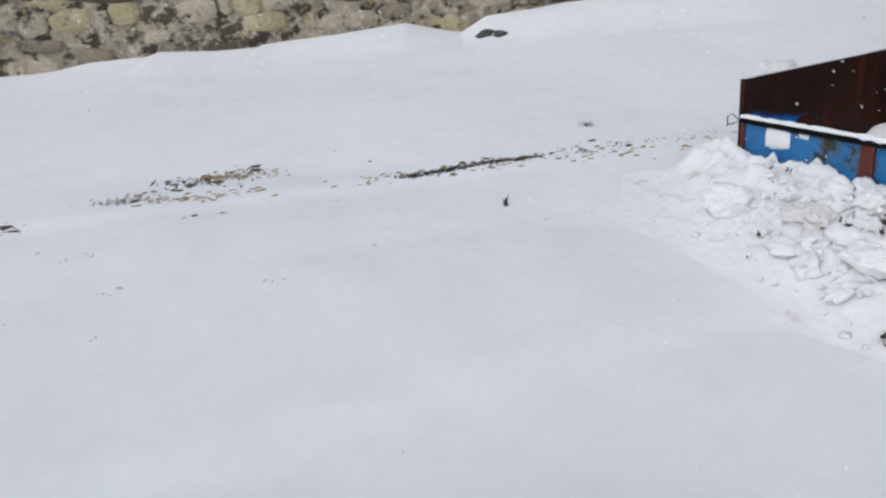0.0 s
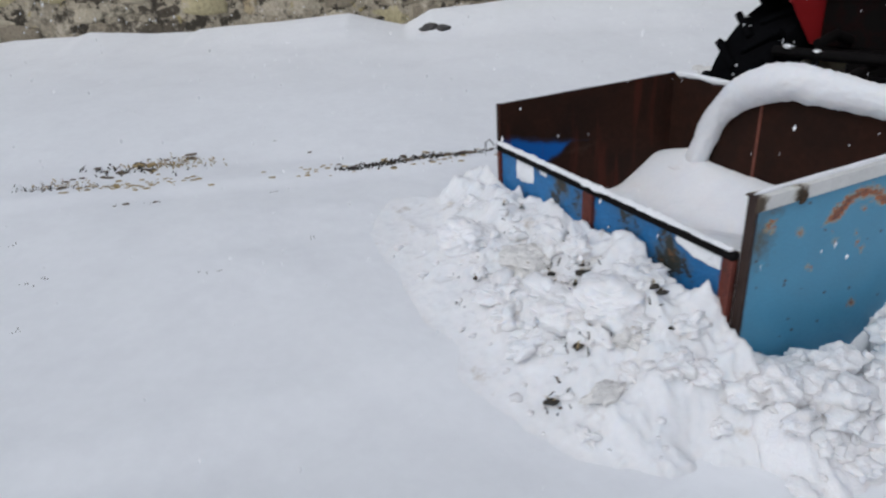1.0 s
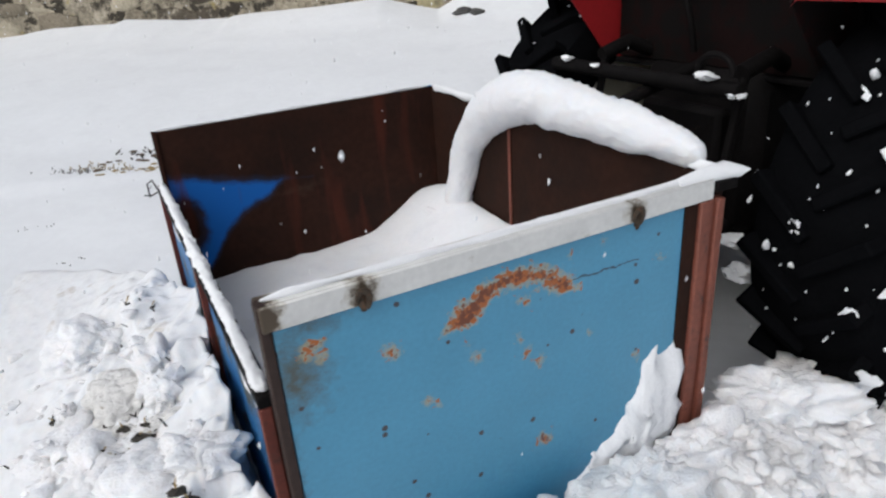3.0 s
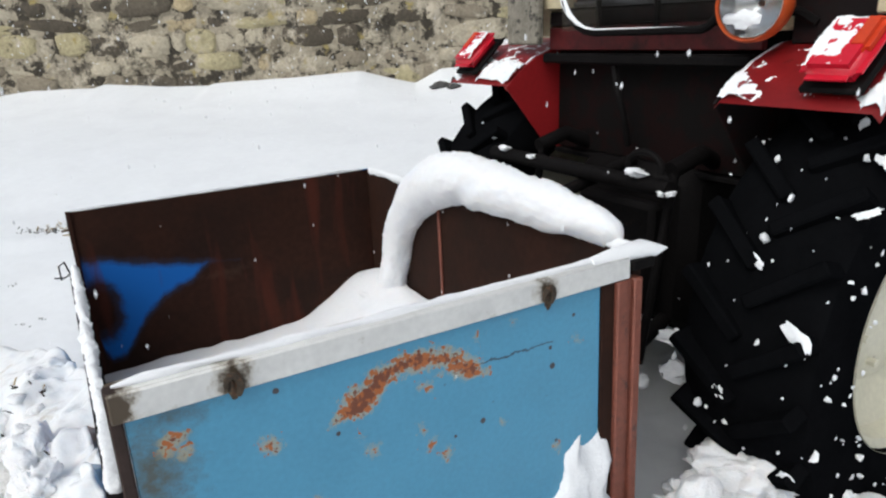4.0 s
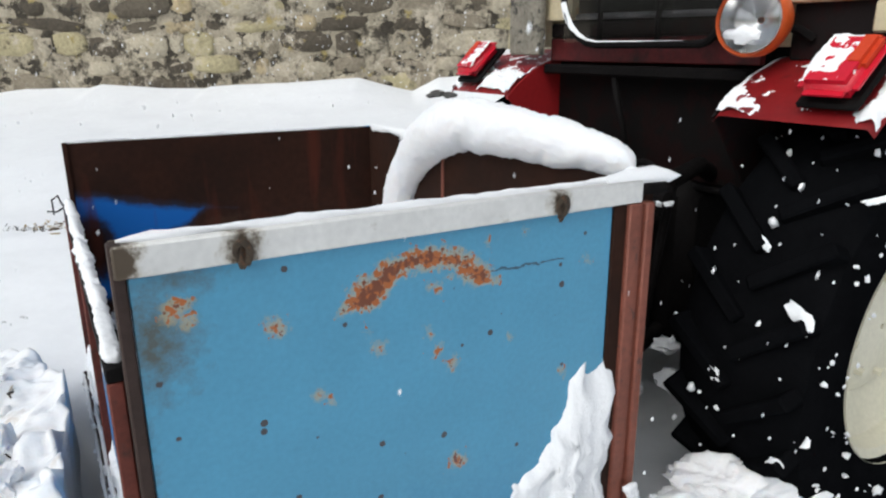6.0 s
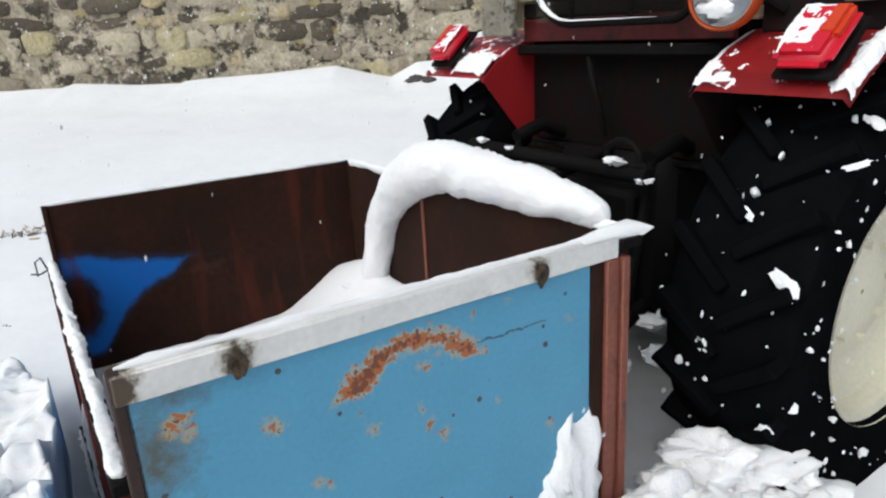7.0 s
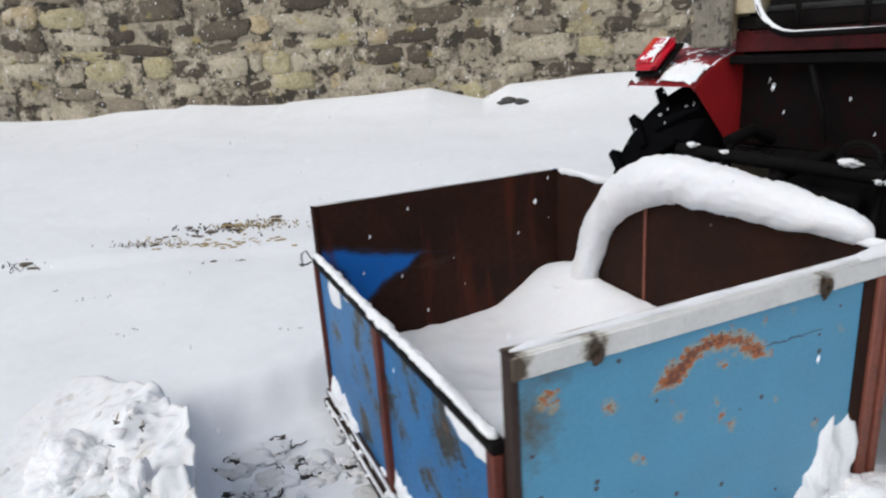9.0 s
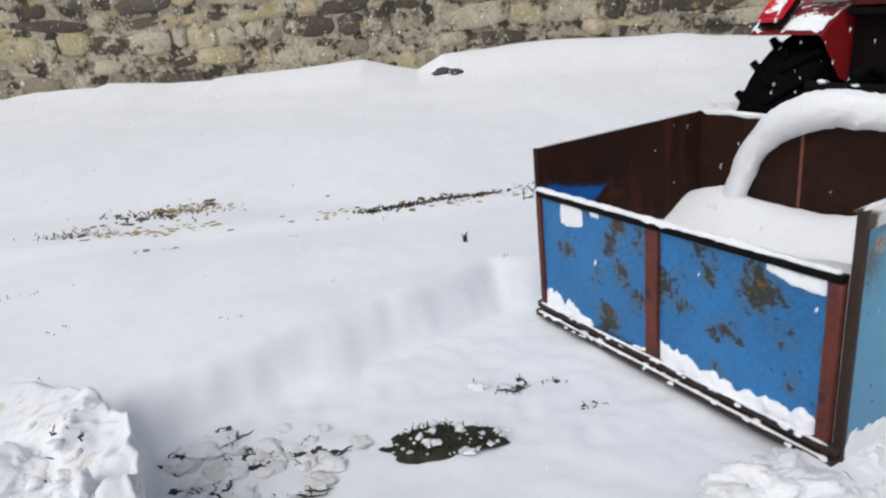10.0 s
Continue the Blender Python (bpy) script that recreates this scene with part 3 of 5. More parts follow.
def sheet(name, xs, ys, zs, mat, parent=None, bottom=None):
    """A mesh over a grid of points (2-D arrays); with bottom, closed below at that height."""
    nu, nv = xs.shape
    verts = np.stack([xs, ys, zs], -1).reshape(-1, 3)
    idx = np.arange(nu * nv).reshape(nu, nv)
    faces = np.stack([idx[:-1, :-1], idx[1:, :-1], idx[1:, 1:], idx[:-1, 1:]], -1).reshape(-1, 4).tolist()
    top = len(faces)
    if bottom is not None:
        rim = np.concatenate([idx[0, :], idx[1:, -1], idx[-1, -2::-1], idx[-2:0:-1, 0]])
        low = verts[rim].copy()
        low[:, 2] = np.broadcast_to(bottom, (nu * nv,))[rim] if np.ndim(bottom) else bottom
        base = len(verts)
        # a ring of its own at the top, so that the top's shading stays smooth to its edge
        verts = np.concatenate([verts, verts[rim], low])
        n = len(rim)
        for k in range(n):
            j = (k + 1) % n
            faces.append([base + k, base + j, base + n + j, base + n + k])
        faces.append([base + n + k for k in range(n)])
    me = bpy.data.meshes.new(name)
    me.from_pydata(verts.tolist(), [], faces)
    me.polygons.foreach_set("use_smooth", [i < top for i in range(len(faces))])
    me.materials.append(mat)
    me.update()
    ob = new(name, me)
    if parent:
        ob.parent = parent
    return ob


# ---- the lie of the land ----
# Scraped lane: u runs from the box's last tail position back to where it came from, v across to the far side
LANE = Vector((-0.505, 0.935)), Vector((math.cos(radians(27.8)), math.sin(radians(27.8))))
WIDE, DEEP, TALL, TAIL = 1.615, 1.173, 0.878, 0.672


def lane(x, y):
    dx, dy = x - LANE[0].x, y - LANE[0].y
    return dx * LANE[1].x + dy * LANE[1].y, -dx * LANE[1].y + dy * LANE[1].x


def lane_to_world(u, v):
    return LANE[0].x + u * LANE[1].x - v * LANE[1].y, LANE[0].y + u * LANE[1].y + v * LANE[1].x


def planar(t):
    """The box's place on the ground at t, as x, y, yaw."""
    rows = np.array(BOX)
    return tuple(float(np.interp(t, rows[:, 0], rows[:, k])) for k in (1, 2, 4))


def ground_pose(t):
    x, y, w = planar(t)
    return pose(x, y, 0, 0, 0, w)


_edge = sorted((lane(x, y)[0], lane(x, y)[1], lane(x - WIDE * math.sin(radians(w)), y + WIDE * math.cos(radians(w)))[1])
               for t, x, y, z, w, p, r in BOX if t <= 4.5)
EDGE_U, EDGE_NEAR, EDGE_FAR = (np.array(c) for c in zip(*_edge))
WALL_X = [-9, -4.9, -4.5, -3.8, -3.66, -2.5, -2.44, -0.73, -0.1, 0.2, 0.96, 1.8, 2.9, 3.9, 9]
WALL_Z = [0.98, 0.97, 1.03, 1.02, 1.06, 0.99, 1.01, 1.10, 0.95, 1.10, 1.12, 1.15, 1.12, 1.02, 1.0]


def snow_top(x, y):
    """Height of the untouched snow."""
    base = np.interp(y, [-30, 0, 1.7, 3.7, 4.4, 6, 7.4, 8, 60], [-0.4, 0.0, 0.07, 0.28, 0.345, 0.62, 0.86, 0.98, 1.3])
    base = base - 0.035 * np.clip(x, -4, 4) * (1 - ease(y, 4.5, 7.5)) * ease(y, 1.5, 3.5)
    base = base + (np.interp(x, WALL_X, WALL_Z) - 1.0) * ease(y, 7.1, 7.95)
    base = base + 0.030 * lattice(x * 0.9, y * 0.9, 3) + 0.009 * lattice(x * 2.7, y * 2.7, 4) + 0.003 * lattice(x * 9, y * 9, 5) * (1 - 0.8 * ease(y, 3.5, 6.0))
    # an older wheel track, and the small step along it
    step = y - (4.2 + 0.17 * x)
    base = base + 0.03 * ease(step, -0.1, 0.12) - 0.015 - 0.03 * np.exp(-((y - (3.45 + 0.2 * x)) / 0.22) ** 2) * (0.6 + 0.4 * lattice(x * 2, y * 2, 8))
    edge = y - (2.18 + 0.33 * x)
    return base + 0.035 * ease(edge, -0.12, 0.16) - 0.02


def lane_floor(x, y):
    u, v = lane(x, y)
    return -0.035 + 0.02 * ease(-u, -0.8, 0.1) + 0.012 * lattice(u * 2, v * 7, 11) + 0.007 * lattice(x * 14, y * 14, 12)


def land(x, y):
    """Height of the ground with the lane cut into the snow."""
    u, v = lane(x, y)
    near = v - np.interp(u, EDGE_U, EDGE_NEAR) + 0.006 * lattice(u * 6, v * 6, 21)
    far = np.interp(u, EDGE_U, EDGE_FAR) - v + 0.035 * lattice(u * 2.6, v * 5, 22) + 0.012 * lattice(u * 11, v * 11, 23)
    inside = ease(np.minimum(near, u + 0.02), -0.06, 0.01) * ease(far, -0.17, 0.04)
    top = snow_top(x, y)
    return top + inside * np.minimum(lane_floor(x, y) - top, 0)


# ---- ground and wall ----
gx = np.concatenate([[-120, -60, -30, -18, -12, -9, -7.5, -6.5], np.arange(-5.8, 5.2, 0.028), [5.6, 6.5, 7.5, 9, 12, 18, 30, 60, 120]])
gy = np.concatenate([[-120, -60, -30, -15, -8, -4, -2, -1, -0.4], np.arange(0, 8.3, 0.028), [8.6, 9.5, 11, 14, 20, 35, 60, 120]])
GX, GY = np.meshgrid(gx, gy, indexing="ij")
ground = tagged(sheet("ground", GX, GY, land(GX, GY), SNOW), "trodden white snow with a scraped lane across it", "snow ground", kind="structure")


def stone_mesh(w, h, seed):
    """One rubble stone, w by h, its face rounded and uneven, about 40 triangles."""
    rng = random.Random(seed)
    bm = bmesh.new()
    j = lambda k: rng.uniform(-k, k)
    outer = []
    for q in range(10):
        t = 2 * math.pi * (q + j(0.25)) / 10
        c, d = math.cos(t), math.sin(t)
        k = (abs(c) ** 7 + abs(d) ** 7) ** (-1 / 7) * rng.uniform(0.88, 1.06)
        outer.append((c * k * w / 2, d * k * h / 2))
    back = [bm.verts.new((x, 0.09, z)) for x, z in outer]
    rim = [bm.verts.new((x, 0.002 + j(0.008), z)) for x, z in outer]
    face = [bm.verts.new((x * (1 - 0.07 / w), -0.014 + j(0.012), z * (1 - 0.06 / h))) for x, z in outer]
    mid = bm.verts.new((j(0.05), -0.018 + j(0.014), j(0.03)))
    for k in range(10):
        i = (k + 1) % 10
        bm.faces.new((back[k], back[i], rim[i], rim[k]))
        bm.faces.new((rim[k], rim[i], face[i], face[k]))
        bm.faces.new((face[k], face[i], mid))
    bmesh.ops.recalc_face_normals(bm, faces=bm.faces)
    for f in bm.faces:
        f.smooth = True
    return bm


def stone_wall():
    rng = random.Random(5)
    wall = part("wall_north", block((-16, 8.06, -0.5), (16, 8.6, 3.4), 0.02), MORTAR, smooth=False)
    tagged(wall, "weathered rubble stone wall with pale smeared mortar", "stone wall", kind="structure")
    rest, meshes = bmesh.new(), {}
    z = 0.62
    while z < 3.3:
        h = rng.choice((0.13, 0.16, 0.19, 0.23, 0.27))
        x = -15.8 + rng.uniform(0, 0.3)
        while x < 15.6:
            w = rng.choice((0.18, 0.26, 0.34, 0.42, 0.52, 0.7)) * rng.uniform(0.85, 1.15)
            gap = rng.uniform(0.004, 0.035)
            hh = h - rng.uniform(-0.01, 0.035)
            if rng.random() > 0.10:
                at = Matrix.Translation((x + w / 2, 8.055 + rng.uniform(-0.012, 0.02), z + h / 2 + rng.uniform(-0.03, 0.03))) @ pose(0, 0, 0, 0, rng.uniform(-7, 7), 0)
                if -6.2 < x < 5.2 and 0.7 < z < 2.35:
                    key = (round(w * 12), round(hh * 20), rng.randrange(3))
                    if key not in meshes:
                        bm = stone_mesh(w, hh, len(meshes))
                        meshes[key] = bpy.data.meshes.new("stone")
                        bm.to_mesh(meshes[key])
                        bm.free()
                        meshes[key].materials.append(STONE)
                    ob = new("stone", meshes[key])
                    ob.parent, ob.matrix_basis = wall, at
                else:
                    bm = stone_mesh(w, hh, rng.randrange(999))
                    bm.transform(at)
                    me = bpy.data.meshes.new("tmp")
                    bm.to_mesh(me)
                    bm.free()
                    rest.from_mesh(me)
                    bpy.data.meshes.remove(me)
            x += w + gap
        z += h
    me = bpy.data.meshes.new("stonework")
    rest.to_mesh(me)
    rest.free()
    me.materials.append(REST_STONE)
    ob = new("stonework", me)
    ob.parent = wall
    tagged(ob, kind="stuff")


REST_STONE = material("far_rubble", (0.30, 0.27, 0.21), 0.9, 0, 0.5, 1.6, 20.0, 0.8, 0.03, "World", dark=(0.05, 0.045, 0.04), dark_at=0.54)


# ---- loose things on the snow ----
def on_land(x, y):
    return float(land(np.array([x]), np.array([y]))[0])


def litter():
    """Grass, twigs and stones that show through the snow."""
    rng = random.Random(11)

    def spread(x, y, rx, ry, n, lift=0.0):
        out = []
        for _ in range(n):
            px, py = x + rng.gauss(0, rx), y + rng.gauss(0, ry)
            out.append((px, py, on_land(px, py) + lift))
        return out
    bm = blades(spread(-1.75, 4.36, 0.14, 0.04, 70), 0.042, seed=1, lean=0.98, width=0.006)
    blades(spread(-1.55, 4.45, 0.1, 0.03, 60), 0.03, bm, 2, 0.98)
    blades(spread(-2.2, 4.06, 0.13, 0.04, 60), 0.03, bm, 3, 0.98)
    tagged(part("dry_grass", bm, STRAW, smooth=False), "dry yellow grass poking through the snow", "grass", kind="stuff")
    bm = blades(spread(-1.9, 4.3, 0.2, 0.05, 50), 0.042, seed=4, lean=0.98, width=0.007)
    blades(spread(-2.3, 4.02, 0.15, 0.03, 60), 0.028, bm, 5, 0.98)
    blades(spread(-2.95, 3.72, 0.08, 0.03, 25), 0.035, bm, 8, 0.98)
    for k in range(60):
        f = rng.random()
        blades(spread(-0.55 + 1.0 * f, 4.16 + 0.22 * f, 0.03, 0.012, 4), 0.034, bm, 20 + k, 0.995, 0.008)
    for k in range(50):
        f = rng.random()
        blades(spread(0.4 + 1.4 * f, 4.35 + 0.3 * f, 0.08, 0.05, 2), 0.02, bm, 120 + k, 0.99, 0.004)
    blades(spread(0.79, 4.86, 0.03, 0.02, 22), 0.03, bm, 6)
    blades(spread(0.69, 4.41, 0.03, 0.02, 14), 0.03, bm, 7)
    blades(spread(0.13, 3.71, 0.014, 0.012, 6), 0.055, bm, 9, 0.6, 0.005)
    for x, y in ((-2.17, 3.31), (-2.3, 3.28), (-1.92, 2.94), (-1.85, 2.97), (-1.07, 2.97), (-1.02, 2.99), (-1.77, 2.57), (0.056, 1.703), (-0.35, 1.75), (-1.75, 3.77),
                 (-1.6, 3.78), (-0.6, 3.3), (0.35, 3.55), (0.6, 3.62), (-2.5, 3.4), (-0.9, 3.9)):
        blades(spread(x, y, 0.02, 0.01, 4), 0.015, bm, int(x * 100) % 97, 0.97, 0.003)
    tagged(part("dead_stalks", bm, TWIG, smooth=False), "dark dead stalks and leaf bits on snow", "plant litter", kind="stuff")
    def wads(name, mat, clusters, label):
        bm = bmesh.new()
        for k, (x, y, rx, ry, r, n) in enumerate(clusters):
            for q in range((n + 1) // 2):
                px, py = x + rng.gauss(0, rx), y + rng.gauss(0, ry * 2.2)
                lump(r * rng.uniform(0.3, 1.0), k * 50 + q, (rng.uniform(1.0, 2.2), 1, 0.45), 0.6, 2, bm, (px, py, on_land(px, py) + 0.003))
        tagged(part(name, bm, mat), label, "leaf litter", kind="stuff")
    wads("leaf_wads", WAD, [(-1.98, 4.31, 0.05, 0.02, 0.022, 9), (-1.83, 4.38, 0.06, 0.03, 0.024, 10), (-1.6, 4.46, 0.05, 0.025, 0.024, 9), (-1.7, 4.42, 0.05, 0.02, 0.02, 6), (-2.3, 4.02, 0.05, 0.015, 0.024, 8),
                             (-2.17, 4.12, 0.03, 0.02, 0.022, 5), (-2.05, 4.2, 0.02, 0.02, 0.018, 4), (-0.4, 4.22, 0.06, 0.02, 0.02, 6), (-0.22, 4.24, 0.05, 0.015, 0.02, 6), (-0.05, 4.29, 0.06, 0.012, 0.02, 8),
                             (0.12, 4.33, 0.06, 0.012, 0.022, 9), (0.24, 4.36, 0.04, 0.008, 0.024, 7), (0.55, 4.42, 0.08, 0.03, 0.014, 8), (0.95, 4.5, 0.15, 0.04, 0.014, 10), (-1.76, 3.77, 0.03, 0.01, 0.02, 3),
                             (-1.6, 3.8, 0.02, 0.01, 0.02, 2), (-2.9, 3.72, 0.04, 0.015, 0.026, 6), (-0.75, 4.5, 0.02, 0.01, 0.015, 2), (-1.02, 4.72, 0.02, 0.01, 0.015, 2)], "dark sodden leaf wads showing through the snow")
    wads("straw_wads", STRAW, [(-1.85, 4.36, 0.05, 0.03, 0.026, 12), (-1.78, 4.33, 0.08, 0.03, 0.014, 12), (-1.6, 4.38, 0.08, 0.03, 0.012, 8)], "tan straw wads showing through the snow")
    # fallen leaf crumbs, tan
    bm = bmesh.new()
    for k in range(170):
        f = rng.random()
        f = rng.choice((0.18, 0.2, 0.22, 0.45, 0.55, 0.62, 0.75, 0.82, 0.95)) + rng.gauss(0, 0.04)
        x, y = (-2.6 + 4.4 * f, 4.02 + 0.13 * (4.4 * f - 2.6) + 0.25 + rng.gauss(0, 0.05))
        lump(rng.uniform(0.004, 0.015), k, (1.8, 1, 0.4), 0.4, 1, bm, (x, y, on_land(x, y) + 0.002))
    tagged(part("leaf_crumbs", bm, STRAW), "tan leaf crumbs strewn along the old track", "leaf litter", kind="stuff")
    for x, y, r in ((0.17, 7.5, 0.075), (0.31, 7.44, 0.06)):
        tagged(part("field_stone", lump(r, int(x * 50), (1.3, 0.9, 0.6), 0.4, 3, None, (x, y, on_land(x, y) + 0.01)), DARK_STONE),
               "dark field stone half buried in snow", "stone", "stones by the wall")
    for k in range(26):
        x, y = 2.75 + rng.uniform(-0.35, 0.6), 5.62 + rng.gauss(0, 0.12)
        r = rng.choice((0.03, 0.045, 0.06, 0.09))
        tagged(part("snow_clod", lump(r, 60 + k, (1.3, 1, 0.7), 0.4, 2, None, (x, y, on_land(x, y) + r * 0.3)), SNOW_DIRTY), "grey snow clod thrown up by an older pass", "snow clod", "clods on the far track")
    # bared turf in the lane
    pts = []
    bm = lump(0.205, 7, (1.05, 0.5, 0.12), 0.4, 5, None, (-0.06, 2.21, lane_floor(np.array([-0.06]), np.array([2.21]))[0]))
    turf = tagged(part("turf_patch", bm, TURF), "dark muddy turf patch bared in the scraped lane", "turf")
    for k in range(260):
        a, r = rng.uniform(0, 6.28), math.sqrt(rng.random())
        pts.append((-0.06 + 0.20 * r * math.cos(a), 2.205 + 0.085 * r * math.sin(a), 0.0))
    part("grass_tuft", blades(pts, 0.028, None, 31, 0.995, 0.004), BLADE, turf, smooth=False)
    bm = bmesh.new()
    for k in range(60):
        a, r = rng.uniform(0, 6.28), rng.choice((rng.uniform(0.3, 0.8), rng.uniform(0.85, 1.1)))
        lump(rng.choice((0.004, 0.006, 0.009, 0.016)), k, (rng.uniform(0.8, 1.6), 1, 0.6), 0.8, 2, bm, (-0.06 + 0.23 * r * math.cos(a), 2.21 + 0.11 * r * math.sin(a), 0.012 - 0.012 * (r > 0.84)))
    tagged(part("crumb_cover", bm, SNOW_LOOSE, turf), kind="stuff")
    # crumbled snow and roots left on the lane's floor
    for k in range(24):
        x, y = rng.uniform(-1.15, -0.4), rng.uniform(1.75, 2.4)
        z = float(lane_floor(np.array([x]), np.array([y]))[0])
        tagged(part("snow_clod", lump(rng.uniform(0.015, 0.05), k, (1.3, 1.2, 0.4), 0.6, 3, None, (x, y, z + 0.004)), SNOW_DIRTY if k % 3 == 0 else SNOW_LOOSE),
               "crumbly snow clod lying on the scraped lane", "snow clod", "clods on the lane")
    bm, white = bmesh.new(), bmesh.new()
    for k, (x, y, n) in enumerate(((-0.94, 2.31, 7), (-0.79, 2.18, 12), (-0.68, 2.2, 5), (-0.52, 2.15, 8), (-0.95, 2.02, 9), (-0.75, 1.9, 12), (-0.6, 1.95, 5), (0.2, 2.62, 5), (0.35, 2.6, 3), (0.5, 2.4, 2), (-1.12, 2.2, 4))):
        for q in range(n):
            px, py = x + rng.gauss(0, 0.05), y + rng.gauss(0, 0.035)
            z = float(lane_floor(np.array([px]), np.array([py]))[0])
            lump(rng.choice((0.005, 0.008, 0.012, 0.018)), k * 40 + q, (rng.uniform(0.9, 2.0), rng.uniform(0.6, 1.2), 0.5), 0.8, 3, bm, (px, py, z))
            if q % 2 == 0:
                lump(rng.choice((0.008, 0.012, 0.02, 0.03)), k * 40 + q + 7, (1.4, 1, 0.5), 0.8, 3, white, (px + rng.gauss(0, 0.02), py + rng.gauss(0, 0.015), z + 0.005))
            if q % 3 == 0:
                a, run = rng.uniform(-0.5, 0.7), [(px, py, z + 0.004)]
                for step in range(6):
                    a += rng.gauss(0, 0.5)
                    run.append((run[-1][0] + 0.018 * math.cos(a), run[-1][1] + 0.018 * math.sin(a), z + rng.uniform(0.0, 0.012)))
                tube(run, [0.004, 0.005, 0.004, 0.0035, 0.003, 0.002, 0.001], 5, bm)
            blades([(px + rng.gauss(0, 0.02), py + rng.gauss(0, 0.015), z + 0.006) for _ in range(2)], 0.03, bm, k * 40 + q, 0.995, 0.003)
    tagged(part("lane_crumbs", white, SNOW_LOOSE), "white snow crumbs among torn roots", "snow crumbs", kind="stuff")
    tagged(part("torn_roots", bm, TWIG, smooth=False), "dark torn roots and grass in the scraped lane", "plant litter", kind="stuff")


# ---- the transport box ----
def transport_box():
    thing = tagged(new("transport_box"), "blue steel transport box with rusted side and brown inside", "transport box")
    W, D, H, Ht = WIDE, DEEP, TALL, TAIL
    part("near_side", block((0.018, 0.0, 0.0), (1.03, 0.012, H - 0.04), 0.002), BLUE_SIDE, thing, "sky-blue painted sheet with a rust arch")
    part("near_lining", block((0.03, 0.013, 0.02), (D, 0.02, H - 0.04), 0.002), BROWN, thing, "brown primed inside sheet")
    part("far_side", block((0.0, W - 0.012, 0.0), (D, W, H), 0.002), BLUE_TAIL, thing)
    part("far_lining", block((0.004, W - 0.02, 0.02), (D - 0.004, W - 0.013, H - 0.003), 0.002), BROWN_SPLASHED, thing, "brown primed inside sheet with a bright blue paint splash")
    part("front_wall", block((D - 0.012, 0.022, 0.0), (D, W - 0.022, H), 0.002), BROWN, thing, "dark brown front sheet")
    seam = block((D - 0.02, 0.96, 0.03), (D - 0.0125, 0.975, H - 0.01), 0.002)
    part("weld_seam", seam, RED_OXIDE, thing)
    part("floor", block((0.0, 0.0, -0.02), (D, W, 0.015), 0.003), BLACK_STEEL, thing)
    # the white angle rail on the near side, and its hooks
    rail = block((0.0, -0.012, H - 0.052), (D - 0.06, 0.0, H), 0.003)
    block((0.0, 0.0, H - 0.008), (D - 0.02, 0.045, H), 0.003, rail)
    part("top_rail", rail, WHITE_RAIL, thing, "chalky white angle rail")
    for k, a in enumerate((0.188, 0.86)):
        pts = [(a + 0.012 * math.cos(q), -0.022 - 0.004 * math.sin(q), H - 0.034 + 0.02 * math.sin(q)) for q in np.linspace(-1.1, 3.3, 14)]
        hook = tube(pts, [0.006] * 10 + [0.005, 0.004, 0.003, 0.002], 8, None, 0.8, k)
        lump(0.013, 3 + k, (0.8, 0.5, 1.5), 0.9, 3, hook, (a + 0.003, -0.017, H - 0.038))
        part("hook", hook, RUSTY_IRON, thing, "rusty bent rope hook")
    # corner irons
    part("tail_corner", block((-0.004, -0.004, -0.02), (0.017, 0.03, H + 0.001), 0.003), DARK_OXIDE, thing, "dark grimy corner iron")
    part("far_corner", block((-0.004, W - 0.03, -0.02), (0.012, W + 0.004, H), 0.003), BROWN, thing)
    iron = block((1.031, -0.006, -0.02), (1.07, 0.012, H - 0.053), 0.002)
    part("corner_iron", iron, BROWN, thing)
    post = part("red_post", block((1.071, -0.016, -0.04), (1.105, 0.012, H - 0.053), 0.004), RED_OXIDE, thing, "red-oxide channel post")
    part("post_web", block((1.106, -0.008, -0.04), (1.122, 0.012, H - 0.053), 0.003), RED_OXIDE, post)
    part("post_flange", block((1.123, -0.018, -0.04), (1.15, 0.012, H - 0.053), 0.004), RED_OXIDE, post)
    part("black_corner", block((1.115, -0.02, H - 0.034), (D + 0.012, 0.03, H - 0.009), 0.003), BLACK_STEEL, thing)
    # tailgate
    gate = part("tailgate", block((-0.03, 0.034, Ht - 0.028), (0.006, W - 0.034, Ht), 0.003), BLACK_STEEL, thing, "low blue tailgate in a rusty frame")
    for lo, hi in ((0.085, 0.785), (0.86, 1.555)):
        part("panel", block((-0.012, lo, 0.06), (-0.004, hi, Ht - 0.029), 0.002), BLUE_TAIL, gate, "deep blue worn panel with grime")
    part("inner_sheet", block((-0.003, 0.034, 0.03), (0.002, W - 0.034, Ht - 0.029), 0.001), BROWN, gate)
    for lo, hi in ((0.034, 0.084), (0.786, 0.859), (1.556, 1.581)):
        bm = block((-0.03, lo, 0.005), (-0.004, lo + 0.018, Ht - 0.029), 0.003)
        block((-0.022, lo + 0.0185, 0.005), (-0.004, hi, Ht - 0.029), 0.003, bm)
        part("upright", bm, UPRIGHT_RED, gate, "red-brown angle upright")
    for z, d in ((0.030, -0.034), (-0.014, -0.05)):
        part("bottom_rail", block((d, 0.0, z), (-0.004, W, z + 0.034), 0.004), DARK_OXIDE, gate)
    wire = tube([(-0.03, W - 0.02, Ht - 0.01), (-0.04, W + 0.015, Ht + 0.02), (-0.06, W + 0.025, Ht + 0.005), (-0.06, W + 0.028, Ht - 0.05)], 0.003, 6)
